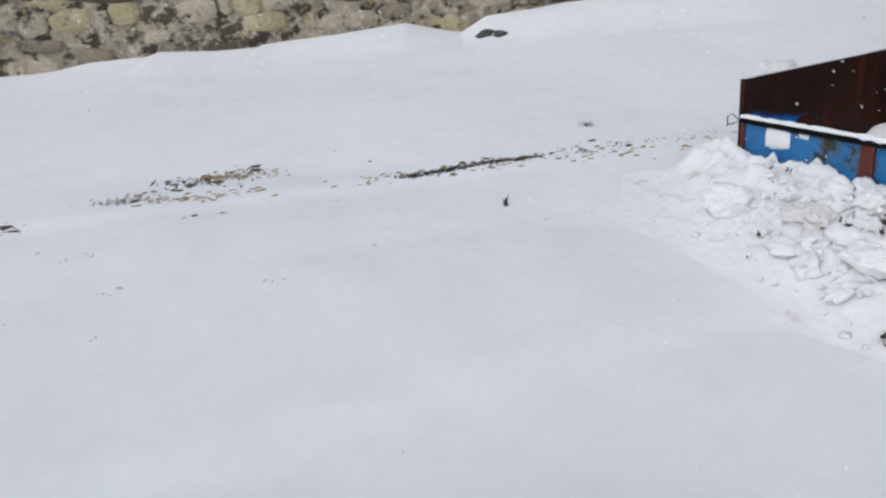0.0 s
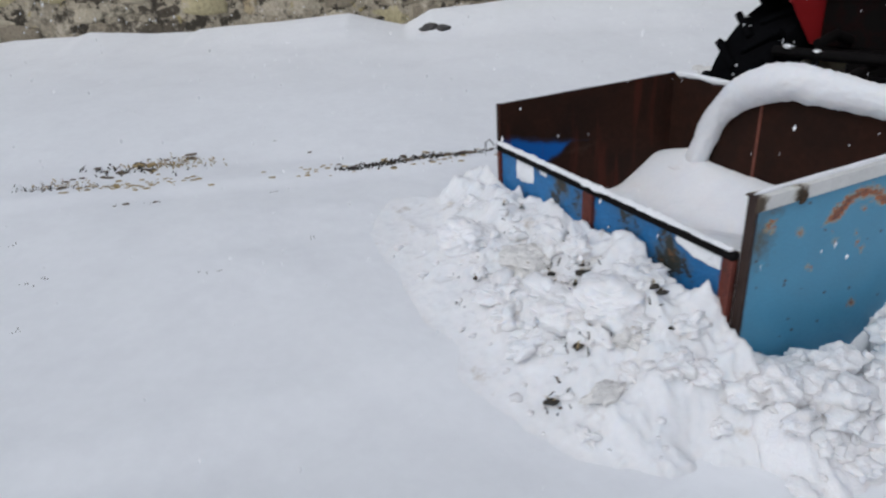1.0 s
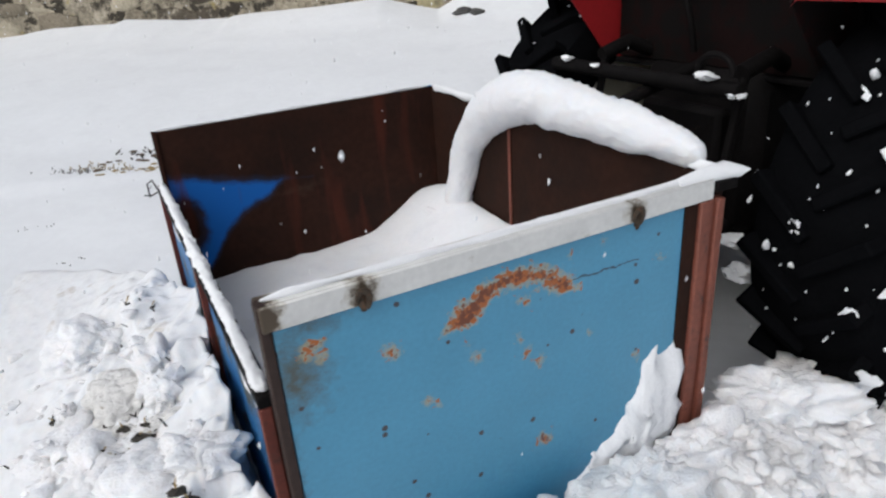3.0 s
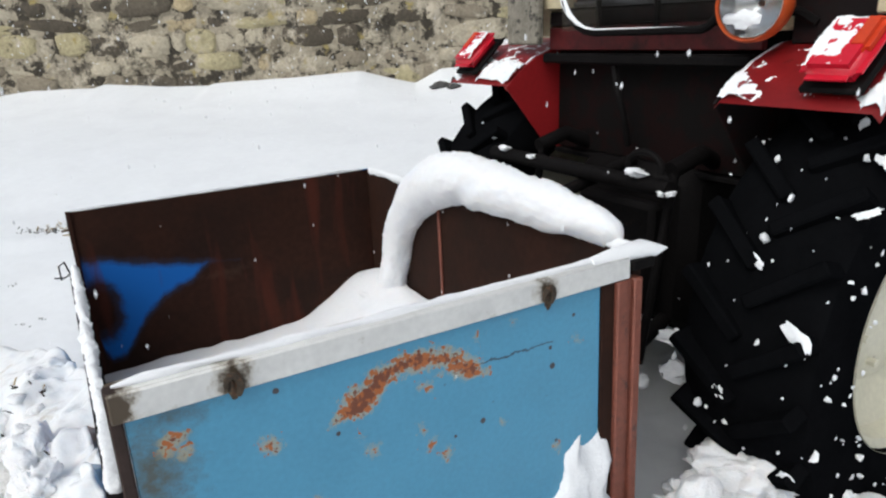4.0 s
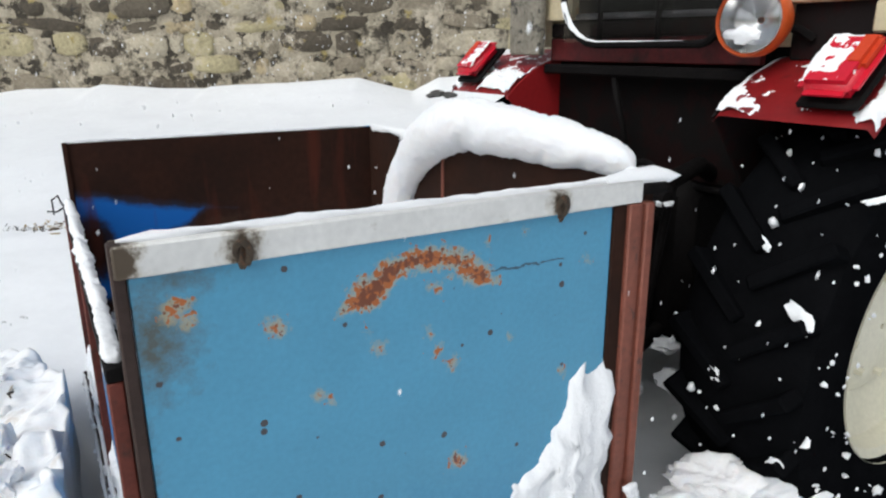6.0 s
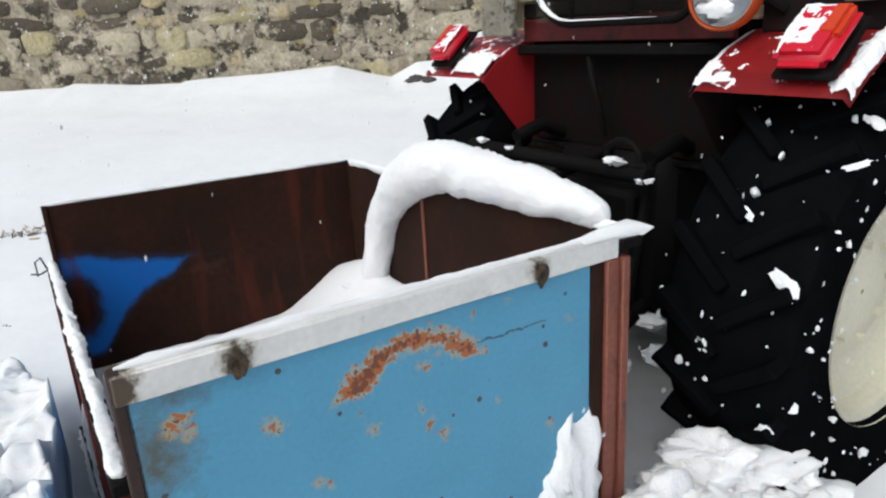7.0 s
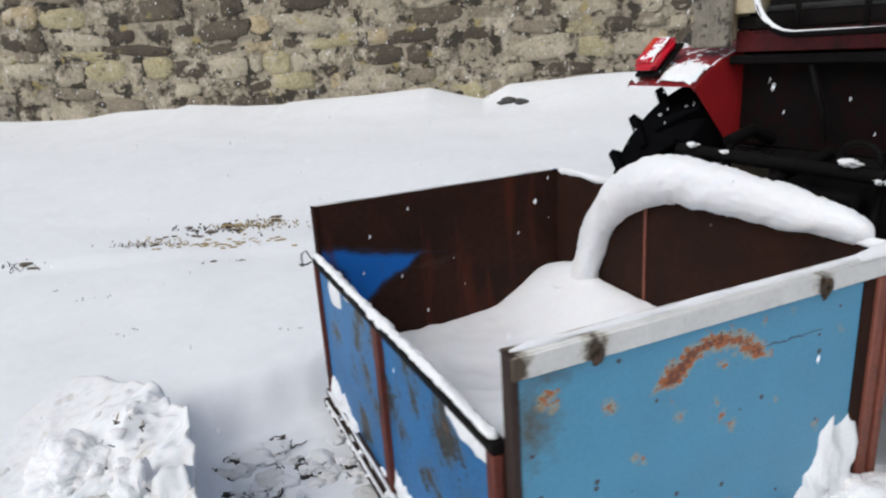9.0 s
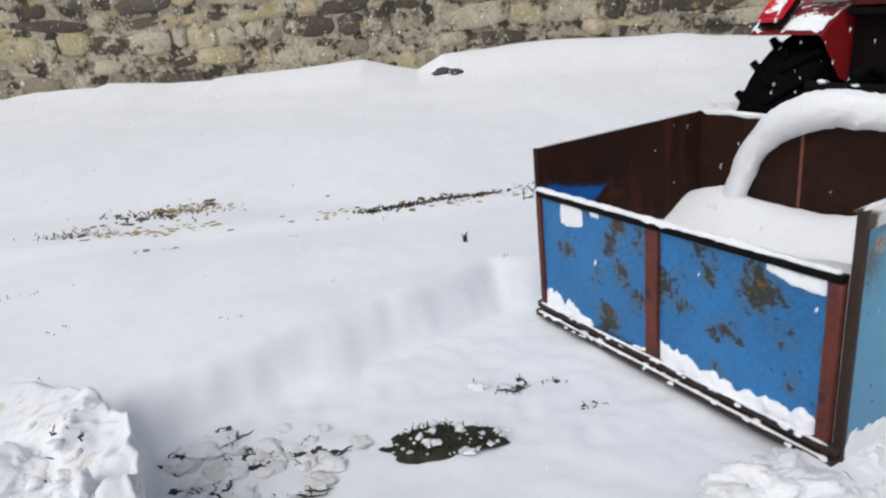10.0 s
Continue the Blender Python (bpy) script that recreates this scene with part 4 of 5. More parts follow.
    tube([(-0.03, W - 0.02, Ht - 0.02), (-0.05, W + 0.0, Ht - 0.035), (-0.08, W + 0.0, Ht - 0.03)], 0.003, 6, wire)
    part("wire_tie", wire, BLACK_STEEL, gate, "twisted dark tie wire")
    return thing


def snow_load():
    """Snow that lies in and on the box and rides with it."""
    W, D, H, Ht = WIDE, DEEP, TALL, TAIL
    thing = tagged(new("snow_load"), "soft white snow lying in the box and along its rims", "snow")
    a, b = np.meshgrid(np.linspace(0.006, D - 0.022, 48), np.linspace(0.022, W - 0.022, 64), indexing="ij")
    z = 0.25 + 0.18 * ease(a, 0.75, 1.13) + 0.33 * ease(-b, -1.15, -0.15) * ease(-a, -0.9, -0.1) + 0.05 * ease(-b, -1.0, -0.3)
    z = z + 0.03 * np.exp(-((a - 1.14) / 0.12) ** 2 - ((b - 1.42) / 0.16) ** 2)
    z = z + 0.016 * lattice(a * 5, b * 5, 31) + 0.006 * lattice(a * 17, b * 17, 32)
    z = np.minimum(z, 0.64 + 0 * z)
    sheet("snow_drift", a, b, z, SNOW_SOFT, thing, bottom=0.017)
    # the roll that slid off the front wall's top and hangs into the box
    spine = [(1.115, 1.34, 0.38, 0.060), (1.12, 1.305, 0.49, 0.061), (1.125, 1.262, 0.61, 0.063), (1.132, 1.21, 0.715, 0.067), (1.142, 1.13, 0.808, 0.078), (1.155, 1.045, 0.875, 0.089),
             (1.165, 0.935, 0.922, 0.096), (1.17, 0.82, 0.942, 0.091), (1.172, 0.70, 0.940, 0.083), (1.172, 0.55, 0.932, 0.077), (1.172, 0.40, 0.926, 0.069), (1.172, 0.26, 0.915, 0.056),
             (1.175, 0.16, 0.905, 0.046), (1.177, 0.115, 0.897, 0.036), (1.178, 0.095, 0.889, 0.018), (1.178, 0.085, 0.885, 0.004)]
    rows = np.array(spine)
    at = np.linspace(0, len(spine) - 1, 190)
    smooth = [Vector([float(np.interp(k, range(len(spine)), rows[:, c])) for c in range(3)]) for k in at]
    smooth = [smooth[0]] + [(p + q + r) / 3 for p, q, r in zip(smooth, smooth[1:], smooth[2:])] + [smooth[-1]]
    rad = [float(np.interp(k, range(len(spine)), rows[:, 3])) for k in at]
    part("snow_roll", tube(smooth, rad, 64, None, 0.15, 3, 1.0, 0.05), SNOW_SOFT, thing, "thick sagging roll of snow")
    part("roll_foot", lump(0.09, 12, (0.9, 1.4, 0.5), 0.2, 4, None, (D - 0.11, 1.37, 0.375)), SNOW_SOFT, thing)

    def strip(p, q, r, seed, n=44):
        pts = [Vector(p).lerp(Vector(q), k / (n - 1)) for k in range(n)]
        rng = random.Random(seed)
        rr = [r * (0.75 + 0.5 * abs(noise.noise(v * 14 + Vector((seed, 0, 0))))) for v in pts]
        rr[0] = rr[-1] = r * 0.3
        return tube(pts, rr, 14, None, 0.5, seed, 1.0, 0.22)
    part("rim_snow", strip((0.01, 0.016, H + 0.003), (D - 0.03, 0.016, H + 0.001), 0.009, 1), SNOW_CRUST, thing)
    part("rim_snow", strip((0.0, W - 0.008, H + 0.001), (D - 0.02, W - 0.008, H + 0.001), 0.008, 2), SNOW_CRUST, thing)
    part("rim_snow", strip((-0.012, 0.05, Ht + 0.004), (-0.012, W - 0.02, Ht + 0.002), 0.016, 3, 220), SNOW_CRUST, thing)
    part("rim_snow", strip((D - 0.004, 0.0, H - 0.002), (D - 0.004, W - 0.03, H - 0.002), 0.016, 4), SNOW_CRUST, thing)
    tip = tube([(D - 0.16, 0.012, H + 0.004), (D - 0.08, 0.012, H + 0.008), (D, 0.005, H + 0.006), (D + 0.03, -0.005, H + 0.003), (D + 0.06, -0.012, H + 0.001)], [0.012, 0.022, 0.024, 0.015, 0.002], 14, None, 0.4, 8, 0.6)
    part("corner_snow", tip, SNOW_CRUST, thing)
    def crust(name, lo, hi, foot, head, thick, seed, side=False, ragged=0.022, label=""):
        """A smooth cake of snow stuck to the gate (or to the near side), between two heights along it."""
        n = max(24, int((hi - lo) / 0.006))
        p, s = np.meshgrid(np.linspace(lo, hi, n), np.linspace(0, 1, 16), indexing="ij")
        ends = np.sqrt(np.clip(np.minimum(p - lo, hi - p) / 0.03, 0, 1))
        f, h = np.interp(p, *foot), np.interp(p, *head)
        h = h + ragged * (lattice(p * 22, s * 0, seed) + 0.6 * lattice(p * 61, s * 0, seed + 1))
        f = f + (ragged if head[1][0] > 0.4 and not side else 0) * (lattice(p * 25, s * 0, seed + 2) + 0.6 * lattice(p * 67, s * 0, seed + 3))
        z = f + np.maximum(h - f, 0.002) * s
        off = thick * ends * np.clip(1 - (2 * s - 1) ** 4, 0, 1) ** 0.6 * (0.75 + 0.35 * lattice(p * 14, z * 14, seed + 4) + 0.2 * lattice(p * 45, z * 45, seed + 5))
        if side:
            p = p + 0.016 * lattice(p * 20, z * 26, seed + 6) + 0.010 * lattice(p * 30, z * 70, seed + 7)
            off = off * (0.8 + 0.35 * lattice(p * 30, z * 30, seed + 8))
            return part_sheet(name, p, 0.004 - off, z, label)
        return part_sheet(name, -0.009 - off, p, z, label)

    def part_sheet(name, xs, ys, zs, label):
        ob = sheet(name, xs, ys, zs, SNOW_CRUST, thing)
        return tagged(ob, label) if label else ob

    crust("gate_snow", 0.087, 0.783, ([0, 2], [0.04, 0.04]), ([0.087, 0.2, 0.4, 0.6, 0.7, 0.783], [0.14, 0.125, 0.11, 0.12, 0.145, 0.19]), 0.026, 61, label="smooth snow packed along the gate's foot")
    crust("gate_snow", 0.862, 1.553, ([0, 2], [0.04, 0.04]), ([0.862, 0.92, 0.97, 1.16, 1.22, 1.4, 1.553], [0.10, 0.085, 0.05, 0.05, 0.10, 0.125, 0.15]), 0.026, 71, label="smooth snow packed along the gate's foot")
    crust("gate_crust", 0.087, 0.31, ([0.087, 0.2, 0.31], [Ht - 0.095, Ht - 0.085, Ht - 0.055]), ([0, 2], [Ht - 0.026, Ht - 0.026]), 0.02, 81, ragged=0.007, label="crusted snow on the gate's top")
    crust("gate_crust", 1.25, 1.42, ([1.25, 1.42], [Ht - 0.13, Ht - 0.145]), ([1.25, 1.42], [Ht - 0.026, Ht - 0.03]), 0.012, 91, ragged=0.008)
    crust("gate_crust", 1.14, 1.21, ([0, 2], [Ht - 0.06, Ht - 0.06]), ([0, 2], [Ht - 0.026, Ht - 0.026]), 0.008, 95, ragged=0.005)
    crust("side_crust", 0.6, 1.066, ([0, 2], [-0.03, -0.03]), ([0.6, 0.74, 0.82, 0.88, 0.93, 0.965, 1.066], [0.03, 0.15, 0.22, 0.30, 0.39, 0.46, 0.45]), 0.045, 101, True, 0.022, "ragged crust of packed snow")
    crust("side_crust", 0.012, 0.6, ([0, 2], [-0.02, -0.02]), ([0.012, 0.06, 0.15, 0.3, 0.45, 0.6], [0.09, 0.115, 0.10, 0.07, 0.04, 0.0]), 0.016, 111, True, 0.014)
    part("rail_snow", strip((-0.032, 0.03, 0.065), (-0.032, W - 0.03, 0.065), 0.0065, 6, 90), SNOW_CRUST, thing)
    part("rail_snow", strip((-0.047, 0.03, 0.021), (-0.047, W - 0.03, 0.021), 0.006, 7, 90), SNOW_CRUST, thing)
    bm = bmesh.new()
    rng = random.Random(4)
    for k in range(70):
        lump(rng.uniform(0.004, 0.012), k, (0.9, 1.5, 0.7), 0.6, 2, bm, (rng.choice((-0.034, -0.048)), rng.uniform(0.02, W - 0.02), rng.choice((0.06, 0.018, 0.004)) + rng.uniform(-0.004, 0.006)))
    tagged(part("crumb_cover", bm, SNOW_CRUST, thing), kind="stuff")
    bm = bmesh.new()
    for k in range(10):
        lump(rng.uniform(0.010, 0.018), k, (1, 0.6, 1), 0.4, 2, bm, (1.13 + rng.uniform(-0.03, 0.03), -0.036, rng.uniform(-0.02, 0.08)))
    tagged(part("post_crust", bm, SNOW_CRUST, thing), kind="stuff")
    return thing


# ---- the tractor ----
HUB_A, HUB_Z, TYRE_R, TYRE_W = 2.17, 0.58, 0.72, 0.42


def rear_wheel(thing, b, out):
    """A cleated rear wheel; out is the side (+1 or -1) on which its dish shows."""
    w = TYRE_W / 2
    prof = [(0.41, -w * 0.80), (0.50, -w * 0.98), (0.60, -w), (0.655, -w * 0.93), (0.682, -w * 0.7), (0.69, 0), (0.682, w * 0.7), (0.655, w * 0.93), (0.60, w), (0.50, w * 0.98),
            (0.41, w * 0.80)]
    bm = lathe(prof, 60)
    wheel = part("rear_wheel", bm, RUBBER, thing, "black cleated tyre flecked with snow")
    wheel.location = (HUB_A, b, HUB_Z)
    cleats = []
    for side in (-1, 1):
        bar = block((-0.021, 0, -0.05), (0.021, w * 1.14, 0.026), 0.006)
        bar.transform(pose(0, 0, 0, 0, 0, -38))
        if side < 0:
            bar.transform(Matrix.Diagonal((1, -1, 1, 1)))
        bmesh.ops.recalc_face_normals(bar, faces=bar.faces)
        me = bpy.data.meshes.new("cleat")
        bar.to_mesh(me)
        bar.free()
        me.materials.append(RUBBER)
        cleats.append(me)
    for k in range(22):
        for side in (0, 1):
            a = 360 * (k + 0.5 * side) / 22
            ob = new("cleat", cleats[side])
            ob.parent, ob.matrix_basis = wheel, pose(0, 0, 0, 0, a, 0) @ Matrix.Translation((0, 0, 0.69))
    s = out
    dish = [(0.412, s * w * 0.83), (0.415, s * w * 0.70), (0.385, s * w * 0.62), (0.375, s * w * 0.30), (0.33, s * w * 0.12), (0.24, s * w * 0.05), (0.20, s * w * 0.20), (0.13, s * w * 0.22),
            (0.05, s * w * 0.24), (0.01, s * w * 0.24), (0.01, -s * w * 0.1), (0.30, -s * w * 0.1), (0.40, -s * w * 0.6), (0.425, -s * w * 0.7)]
    part("rim", lathe(dish, 48), CREAM, wheel, "cream painted dished rim")
    for k in range(8):
        a = 2 * math.pi * k / 8
        bolt = tube([(0.165 * math.cos(a), s * w * 0.18, 0.165 * math.sin(a)), (0.165 * math.cos(a), s * w * 0.34, 0.165 * math.sin(a))], 0.014, 6)
        part("wheel_nut", bolt, CREAM, wheel)
    rng = random.Random(9 + out)
    bm = bmesh.new()
    for k in range(360 if out < 0 else 60):
        a = rng.uniform(0, 6.28)
        if rng.random() < 0.62:
            r, y = 0.695 + rng.uniform(-0.005, 0.01), rng.uniform(-w, w)
        else:
            r, y = rng.uniform(0.45, 0.66), s * w * 1.0
        size = rng.choice((0.002, 0.003, 0.003, 0.004, 0.005, 0.007, 0.011))
        lump(size, k, (rng.uniform(0.5, 2.2), rng.uniform(0.5, 1.6), rng.uniform(0.5, 2.0)), 0.7, 1, bm, (r * math.cos(a), y, r * math.sin(a)))
    tagged(part("fleck_cover", bm, SNOW_CRUST, wheel), "flecks of snow stuck to the tread", kind="stuff")
    for k in range(22 if out < 0 else 0):
        bm = lump(rng.uniform(0.012, 0.027), 700 + k, (rng.uniform(0.5, 0.9), rng.uniform(1.0, 2.0), 0.22), 0.9, 3)
        bm.transform(pose(0, 0, 0, 0, 360 * (k + rng.uniform(0.1, 0.9)) / 22, 0) @ Matrix.Translation((0, rng.uniform(-w, w * 0.4), 0.712)) @ pose(0, 0, 0, 0, 0, rng.choice((-38, 38)) + rng.gauss(0, 8)))
        part("snow_chunk", bm, SNOW_CRUST, wheel)
    return wheel


def fender(thing, lo, hi, inner):
    """A red mudguard over one wheel, b from lo to hi, with a skirt on its inner side."""
    bm = bmesh.new()
    arc = list(zip(ARC_A, ARC_Z))
    top = [[bm.verts.new((a, b, z)) for b in (lo, lo + 0.02, (lo + hi) / 2, hi - 0.02, hi)] for a, z in arc]
    for row in top:
        row[0].co.z -= 0.02
        row[4].co.z -= 0.02
    for p, q in zip(top, top[1:]):
        for k in range(4):
            bm.faces.new((p[k], p[k + 1], q[k + 1], q[k]))
    bmesh.ops.solidify(bm, geom=bm.faces[:], thickness=0.006)
    guard = part("fender", bm, RED, thing, "red mudguard dusted with snow")
    bm = bmesh.new()
    rows = []
    for a, z in arc:
        rows.append((a, z - 0.005))
    low = [(2.8, 0.95), (2.3, 0.92), (2.0, 0.95), (1.86, 1.0)]
    loop = rows + low
    f1 = [bm.verts.new((a, inner - 0.004, z)) for a, z in loop]
    f2 = [bm.verts.new((a, inner + 0.004, z)) for a, z in loop]
    bm.faces.new(f1)
    bm.faces.new(f2[::-1])
    for k in range(len(loop)):
        j = (k + 1) % len(loop)
        bm.faces.new((f1[k], f2[k], f2[j], f1[j]))
    # the near skirt gets the darker red, shade put into its colour
    part("skirt", bm, RED if inner > 1 else SHADED_RED, guard, smooth=False)
    return guard


ARC_A, ARC_Z = [1.66, 1.72, 1.80, 1.92, 2.1, 2.35, 2.6, 2.8], [1.25, 1.305, 1.36, 1.405, 1.43, 1.43, 1.37, 1.25]


def frost(name, a, b, z, mask, thick, seed, parent, label="", m=None):
    """A ragged film of snow on a surface (2-D arrays): where the mask falls short it lies below the surface."""
    n = 0.5 * lattice(a * 38, b * 38, seed) + 0.5 * lattice(a * 85, b * 30, seed + 1) + 0.3 * lattice(a * 160, b * 160, seed + 2)
    h = np.clip(thick * (1.5 * mask - 0.68 + 1.0 * n), -0.006, thick)
    ob = sheet(name, a, b, z + h, SNOW_CRUST, parent)
    if m:
        ob.data.transform(m)
    return tagged(ob, label) if label else ob


def tail_light(guard, b, out):
    """A rounded lamp of red and amber lens on the mudguard's rear slope, half covered by snow; out is its outer side."""
    m = Matrix.Translation((1.70, b, 1.30)) @ pose(0, 0, 0, 0, -42, 0)
    shell = part("tail_light", block((-0.03, -0.082, 0.006), (0.185, 0.082, 0.026), 0.008, None, m), BLACK_STEEL, guard, "red and amber tail light with snow on it")
    part("red_lens", block((-0.026, -0.078, 0.027), (0.18, 0.078, 0.085), 0.026, None, m, 3), RED_LENS, shell)
    lo, hi = sorted((out * 0.012, out * 0.066))
    part("amber_lens", block((0.055, lo, 0.05), (0.168, hi, 0.0885), 0.012, None, m, 2), AMBER_LENS, shell)
    x, y = np.meshgrid(np.linspace(0.0, 0.165, 50), np.linspace(-out * 0.062, out * 0.03, 36), indexing="ij")
    mask = ease(x, 0.0, 0.05) * ease(-x, -0.165, -0.14) * ease(-out * y, -0.03, -0.005)
    frost("lens_snow", x, y, 0.0855 + 0 * x, mask * 0.58, 0.008, 160 + out, guard, "frosty snow stuck on the lens", m)


def tractor():
    thing = tagged(new("tractor"), "old red tractor with a cream cab backing up, dusted with snow", "tractor")
    mid = 0.76
    wheels = [rear_wheel(thing, -0.03, -1), rear_wheel(thing, 1.50, 1)]
    near, far = fender(thing, -0.21, 0.25, 0.25), fender(thing, 1.27, 1.73, 1.27)
    tail_light(near, -0.075, -1)
    tail_light(far, 1.595, 1)
    for guard, lo, hi, edge in ((near, -0.21, 0.25, -1), (far, 1.27, 1.73, 1)):
        a, b = np.meshgrid(np.linspace(1.668, 2.0, 80), np.linspace(lo + 0.004, hi - 0.004, 110), indexing="ij")
        outer, inner = (b - lo, hi - b) if edge < 0 else (hi - b, b - lo)
        wedge = ease(-(inner + (a - 1.66) * 1.3), -0.20, -0.06) * ease(-a, -1.80, -1.70)
        band = ease(-outer, -0.085, -0.03) * ease(outer, 0.0, 0.012)
        if edge > 0:
            wedge = np.maximum(wedge, ease(-a, -1.80, -1.74) * ease(inner, 0.0, 0.02) * ease(-inner, -0.27, -0.22))
        top = np.interp(a, ARC_A, ARC_Z) + 0.003 - 0.02 * ease(-outer, -0.02, 0.0)
        frost("fender_snow", a, b, top, np.maximum(wedge, band), 0.016, 170 + edge, guard, "frosty snow lying along the mudguard's edges")
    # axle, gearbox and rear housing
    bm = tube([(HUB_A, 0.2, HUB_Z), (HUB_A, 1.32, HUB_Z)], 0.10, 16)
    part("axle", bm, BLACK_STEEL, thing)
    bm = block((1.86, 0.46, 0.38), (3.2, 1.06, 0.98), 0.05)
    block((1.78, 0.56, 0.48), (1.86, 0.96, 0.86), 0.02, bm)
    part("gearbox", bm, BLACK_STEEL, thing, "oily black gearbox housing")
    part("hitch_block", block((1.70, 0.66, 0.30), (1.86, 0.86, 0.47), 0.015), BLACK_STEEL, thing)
    # rear wall of the cab: grimy red sheet, black crossbar, window
    part("rear_sheet", block((1.875, 0.262, 1.385), (1.90, 1.258, 1.475), 0.004), MAROON, thing, "grimy dark red sheet below the window")
    # lower sheet, its colour darkened for the shade under the window
    part("lower_sheet", block((1.93, 0.262, 0.98), (1.95, 1.258, 1.384), 0.004), DEEP_SHADE_RED, thing, "near-black red lower sheet, shade mixed into its colour")
    part("crossbar", block((1.83, 0.27, 1.335), (1.87, 1.25, 1.375), 0.008), BLACK_STEEL, thing)
    part("cab_floor", block((1.91, 0.262, 0.955), (3.2, 1.258, 0.975), 0.004), BLACK_STEEL, thing)
    for b in (0.20, 1.26):
        part("cab_post", block((1.88, b, 1.44), (1.96, b + 0.06, 2.42), 0.008), CREAM_CAB, thing)
        part("cab_post", block((3.12, b, 0.98), (3.2, b + 0.06, 2.42), 0.008), CREAM_CAB, thing)
    part("sill", block((1.872, 0.265, 1.48), (1.955, 1.255, 1.535), 0.006), SHADED_RED, thing)
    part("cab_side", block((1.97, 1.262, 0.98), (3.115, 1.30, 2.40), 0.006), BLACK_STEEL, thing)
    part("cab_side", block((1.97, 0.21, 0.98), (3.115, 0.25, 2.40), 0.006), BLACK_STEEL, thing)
    part("cab_panel", block((1.87, -0.04, 1.56), (1.90, 0.195, 1.74), 0.006), RUST_CREAM, thing, "cream panel streaked with orange rust")
    part("cab_panel", block((1.85, -0.25, 1.475), (1.885, -0.06, 1.555), 0.006), CREAM_CAB, thing, "plain cream panel")
    part("cab_skirt", block((1.905, -0.22, 1.40), (1.94, 0.195, 1.70), 0.006), SHADED_RED, thing)
    part("cab_front", block((3.205, 0.2, 0.6), (3.24, 1.32, 2.42), 0.006), BLACK_STEEL, thing)
    part("roof", block((1.84, 0.12, 2.425), (3.3, 1.40, 2.50), 0.03), CREAM_CAB, thing)
    # the window's frame hangs a little open: rounded tube with snow on it
    ring = []
    for cx, cz, a0 in ((0.44, 1.53, 180), (0.44, 2.10, 90), (1.02, 2.10, 0), (1.02, 1.53, -90)):
        for q in range(0, 91, 15):
            a = radians(a0 + 90 - q)
            r = 0.2 if cx > 0.7 and cz < 1.8 else 0.08
            ring.append((1.80, cx + 0.08 - r + r * math.cos(a) if cx > 0.7 else cx + r * math.cos(a), cz - 0.08 + r + r * math.sin(a) if cz < 1.8 else cz + r * math.sin(a)))
    ring.append(ring[0])
    frame_part = part("window_frame", tube(ring, 0.014, 8), BLACK_STEEL, thing, "dark rounded window frame edged with snow")
    pane = part("pane", block((1.799, 0.37, 1.46), (1.803, 1.09, 2.17), 0), GLASS, frame_part)
    low = [p for p in ring if p[2] < 1.60]
    low.sort(key=lambda p: p[1])
    low = [(p[0] - 0.006, p[1], p[2] + 0.010) for p in low]
    part("frame_snow", tube(low, [0.0015 + 0.011 * max(0.0, (p[1] - 0.36) / 0.74) ** 4 for p in low], 8, None, 0.7, 5), SNOW_CRUST, frame_part)
    for b in (0.62, 0.9):
        part("window_bar", tube([(1.812, b, 1.46), (1.812, b, 2.17)], 0.012, 6), BLACK_STEEL, frame_part)
    for z in (1.545, 1.62, 1.70, 1.80):
        part("guard_bar", tube([(1.86, 0.34, z), (1.86, 1.10, z + 0.012)], 0.011, 8), GREY_STEEL, frame_part, "dull grey guard bar")
    # seat and levers inside
    part("seat", block((2.35, 0.52, 1.05), (2.85, 1.0, 1.25), 0.04), BLACK_STEEL, thing)
    part("seat_back", block((2.28, 0.52, 1.26), (2.36, 1.0, 1.72), 0.03), BLACK_STEEL, thing)
    # board tied behind the post
    part("board", block((1.78, 1.21, 1.41), (1.81, 1.43, 1.90), 0.008), BOARD, thing, "grey weathered board tied behind the cab")
    part("cream_strip", block((1.83, 1.08, 1.545), (1.868, 1.24, 1.66), 0.004), CREAM_CAB, thing)
    # work lamp
    shell = lathe([(0.098, 0.0), (0.104, 0.012), (0.104, 0.05), (0.085, 0.10), (0.04, 0.14), (0.006, 0.145), (0.006, 0.13), (0.08, 0.085), (0.092, 0.02)], 32)
    at = Matrix.Translation((1.73, 0.22, 1.515)) @ pose(0, 0, 0, 0, 0, -90 + 8)
    shell.transform(at)
    lamp = part("work_lamp", shell, ORANGE, thing, "round work lamp in an orange shell, snow on it")
    refl = lathe([(0.092, 0.016), (0.07, 0.06), (0.01, 0.08), (0.01, 0.076), (0.068, 0.056), (0.09, 0.014)], 32)
    refl.transform(at)
    part("reflector", refl, CHROME, lamp)
    lens = lathe([(0.092, 0.006), (0.06, -0.010), (0.004, -0.016), (0.004, -0.011), (0.06, -0.005), (0.092, 0.011)], 32)
    lens.transform(at)
    part("lens", lens, GLASS, lamp)
    part("lamp_snow", lump(0.06, 51, (0.9, 1.1, 0.45), 0.3, 3, None, (1.765, 0.225, 1.612)), SNOW_CRUST, lamp)
    bm = lump(0.05, 52, (0.14, 1.1, 0.45), 0.6, 3, None, (1.717, 0.225, 1.475))
    part("lens_frost", bm, SNOW_CRUST, lamp)
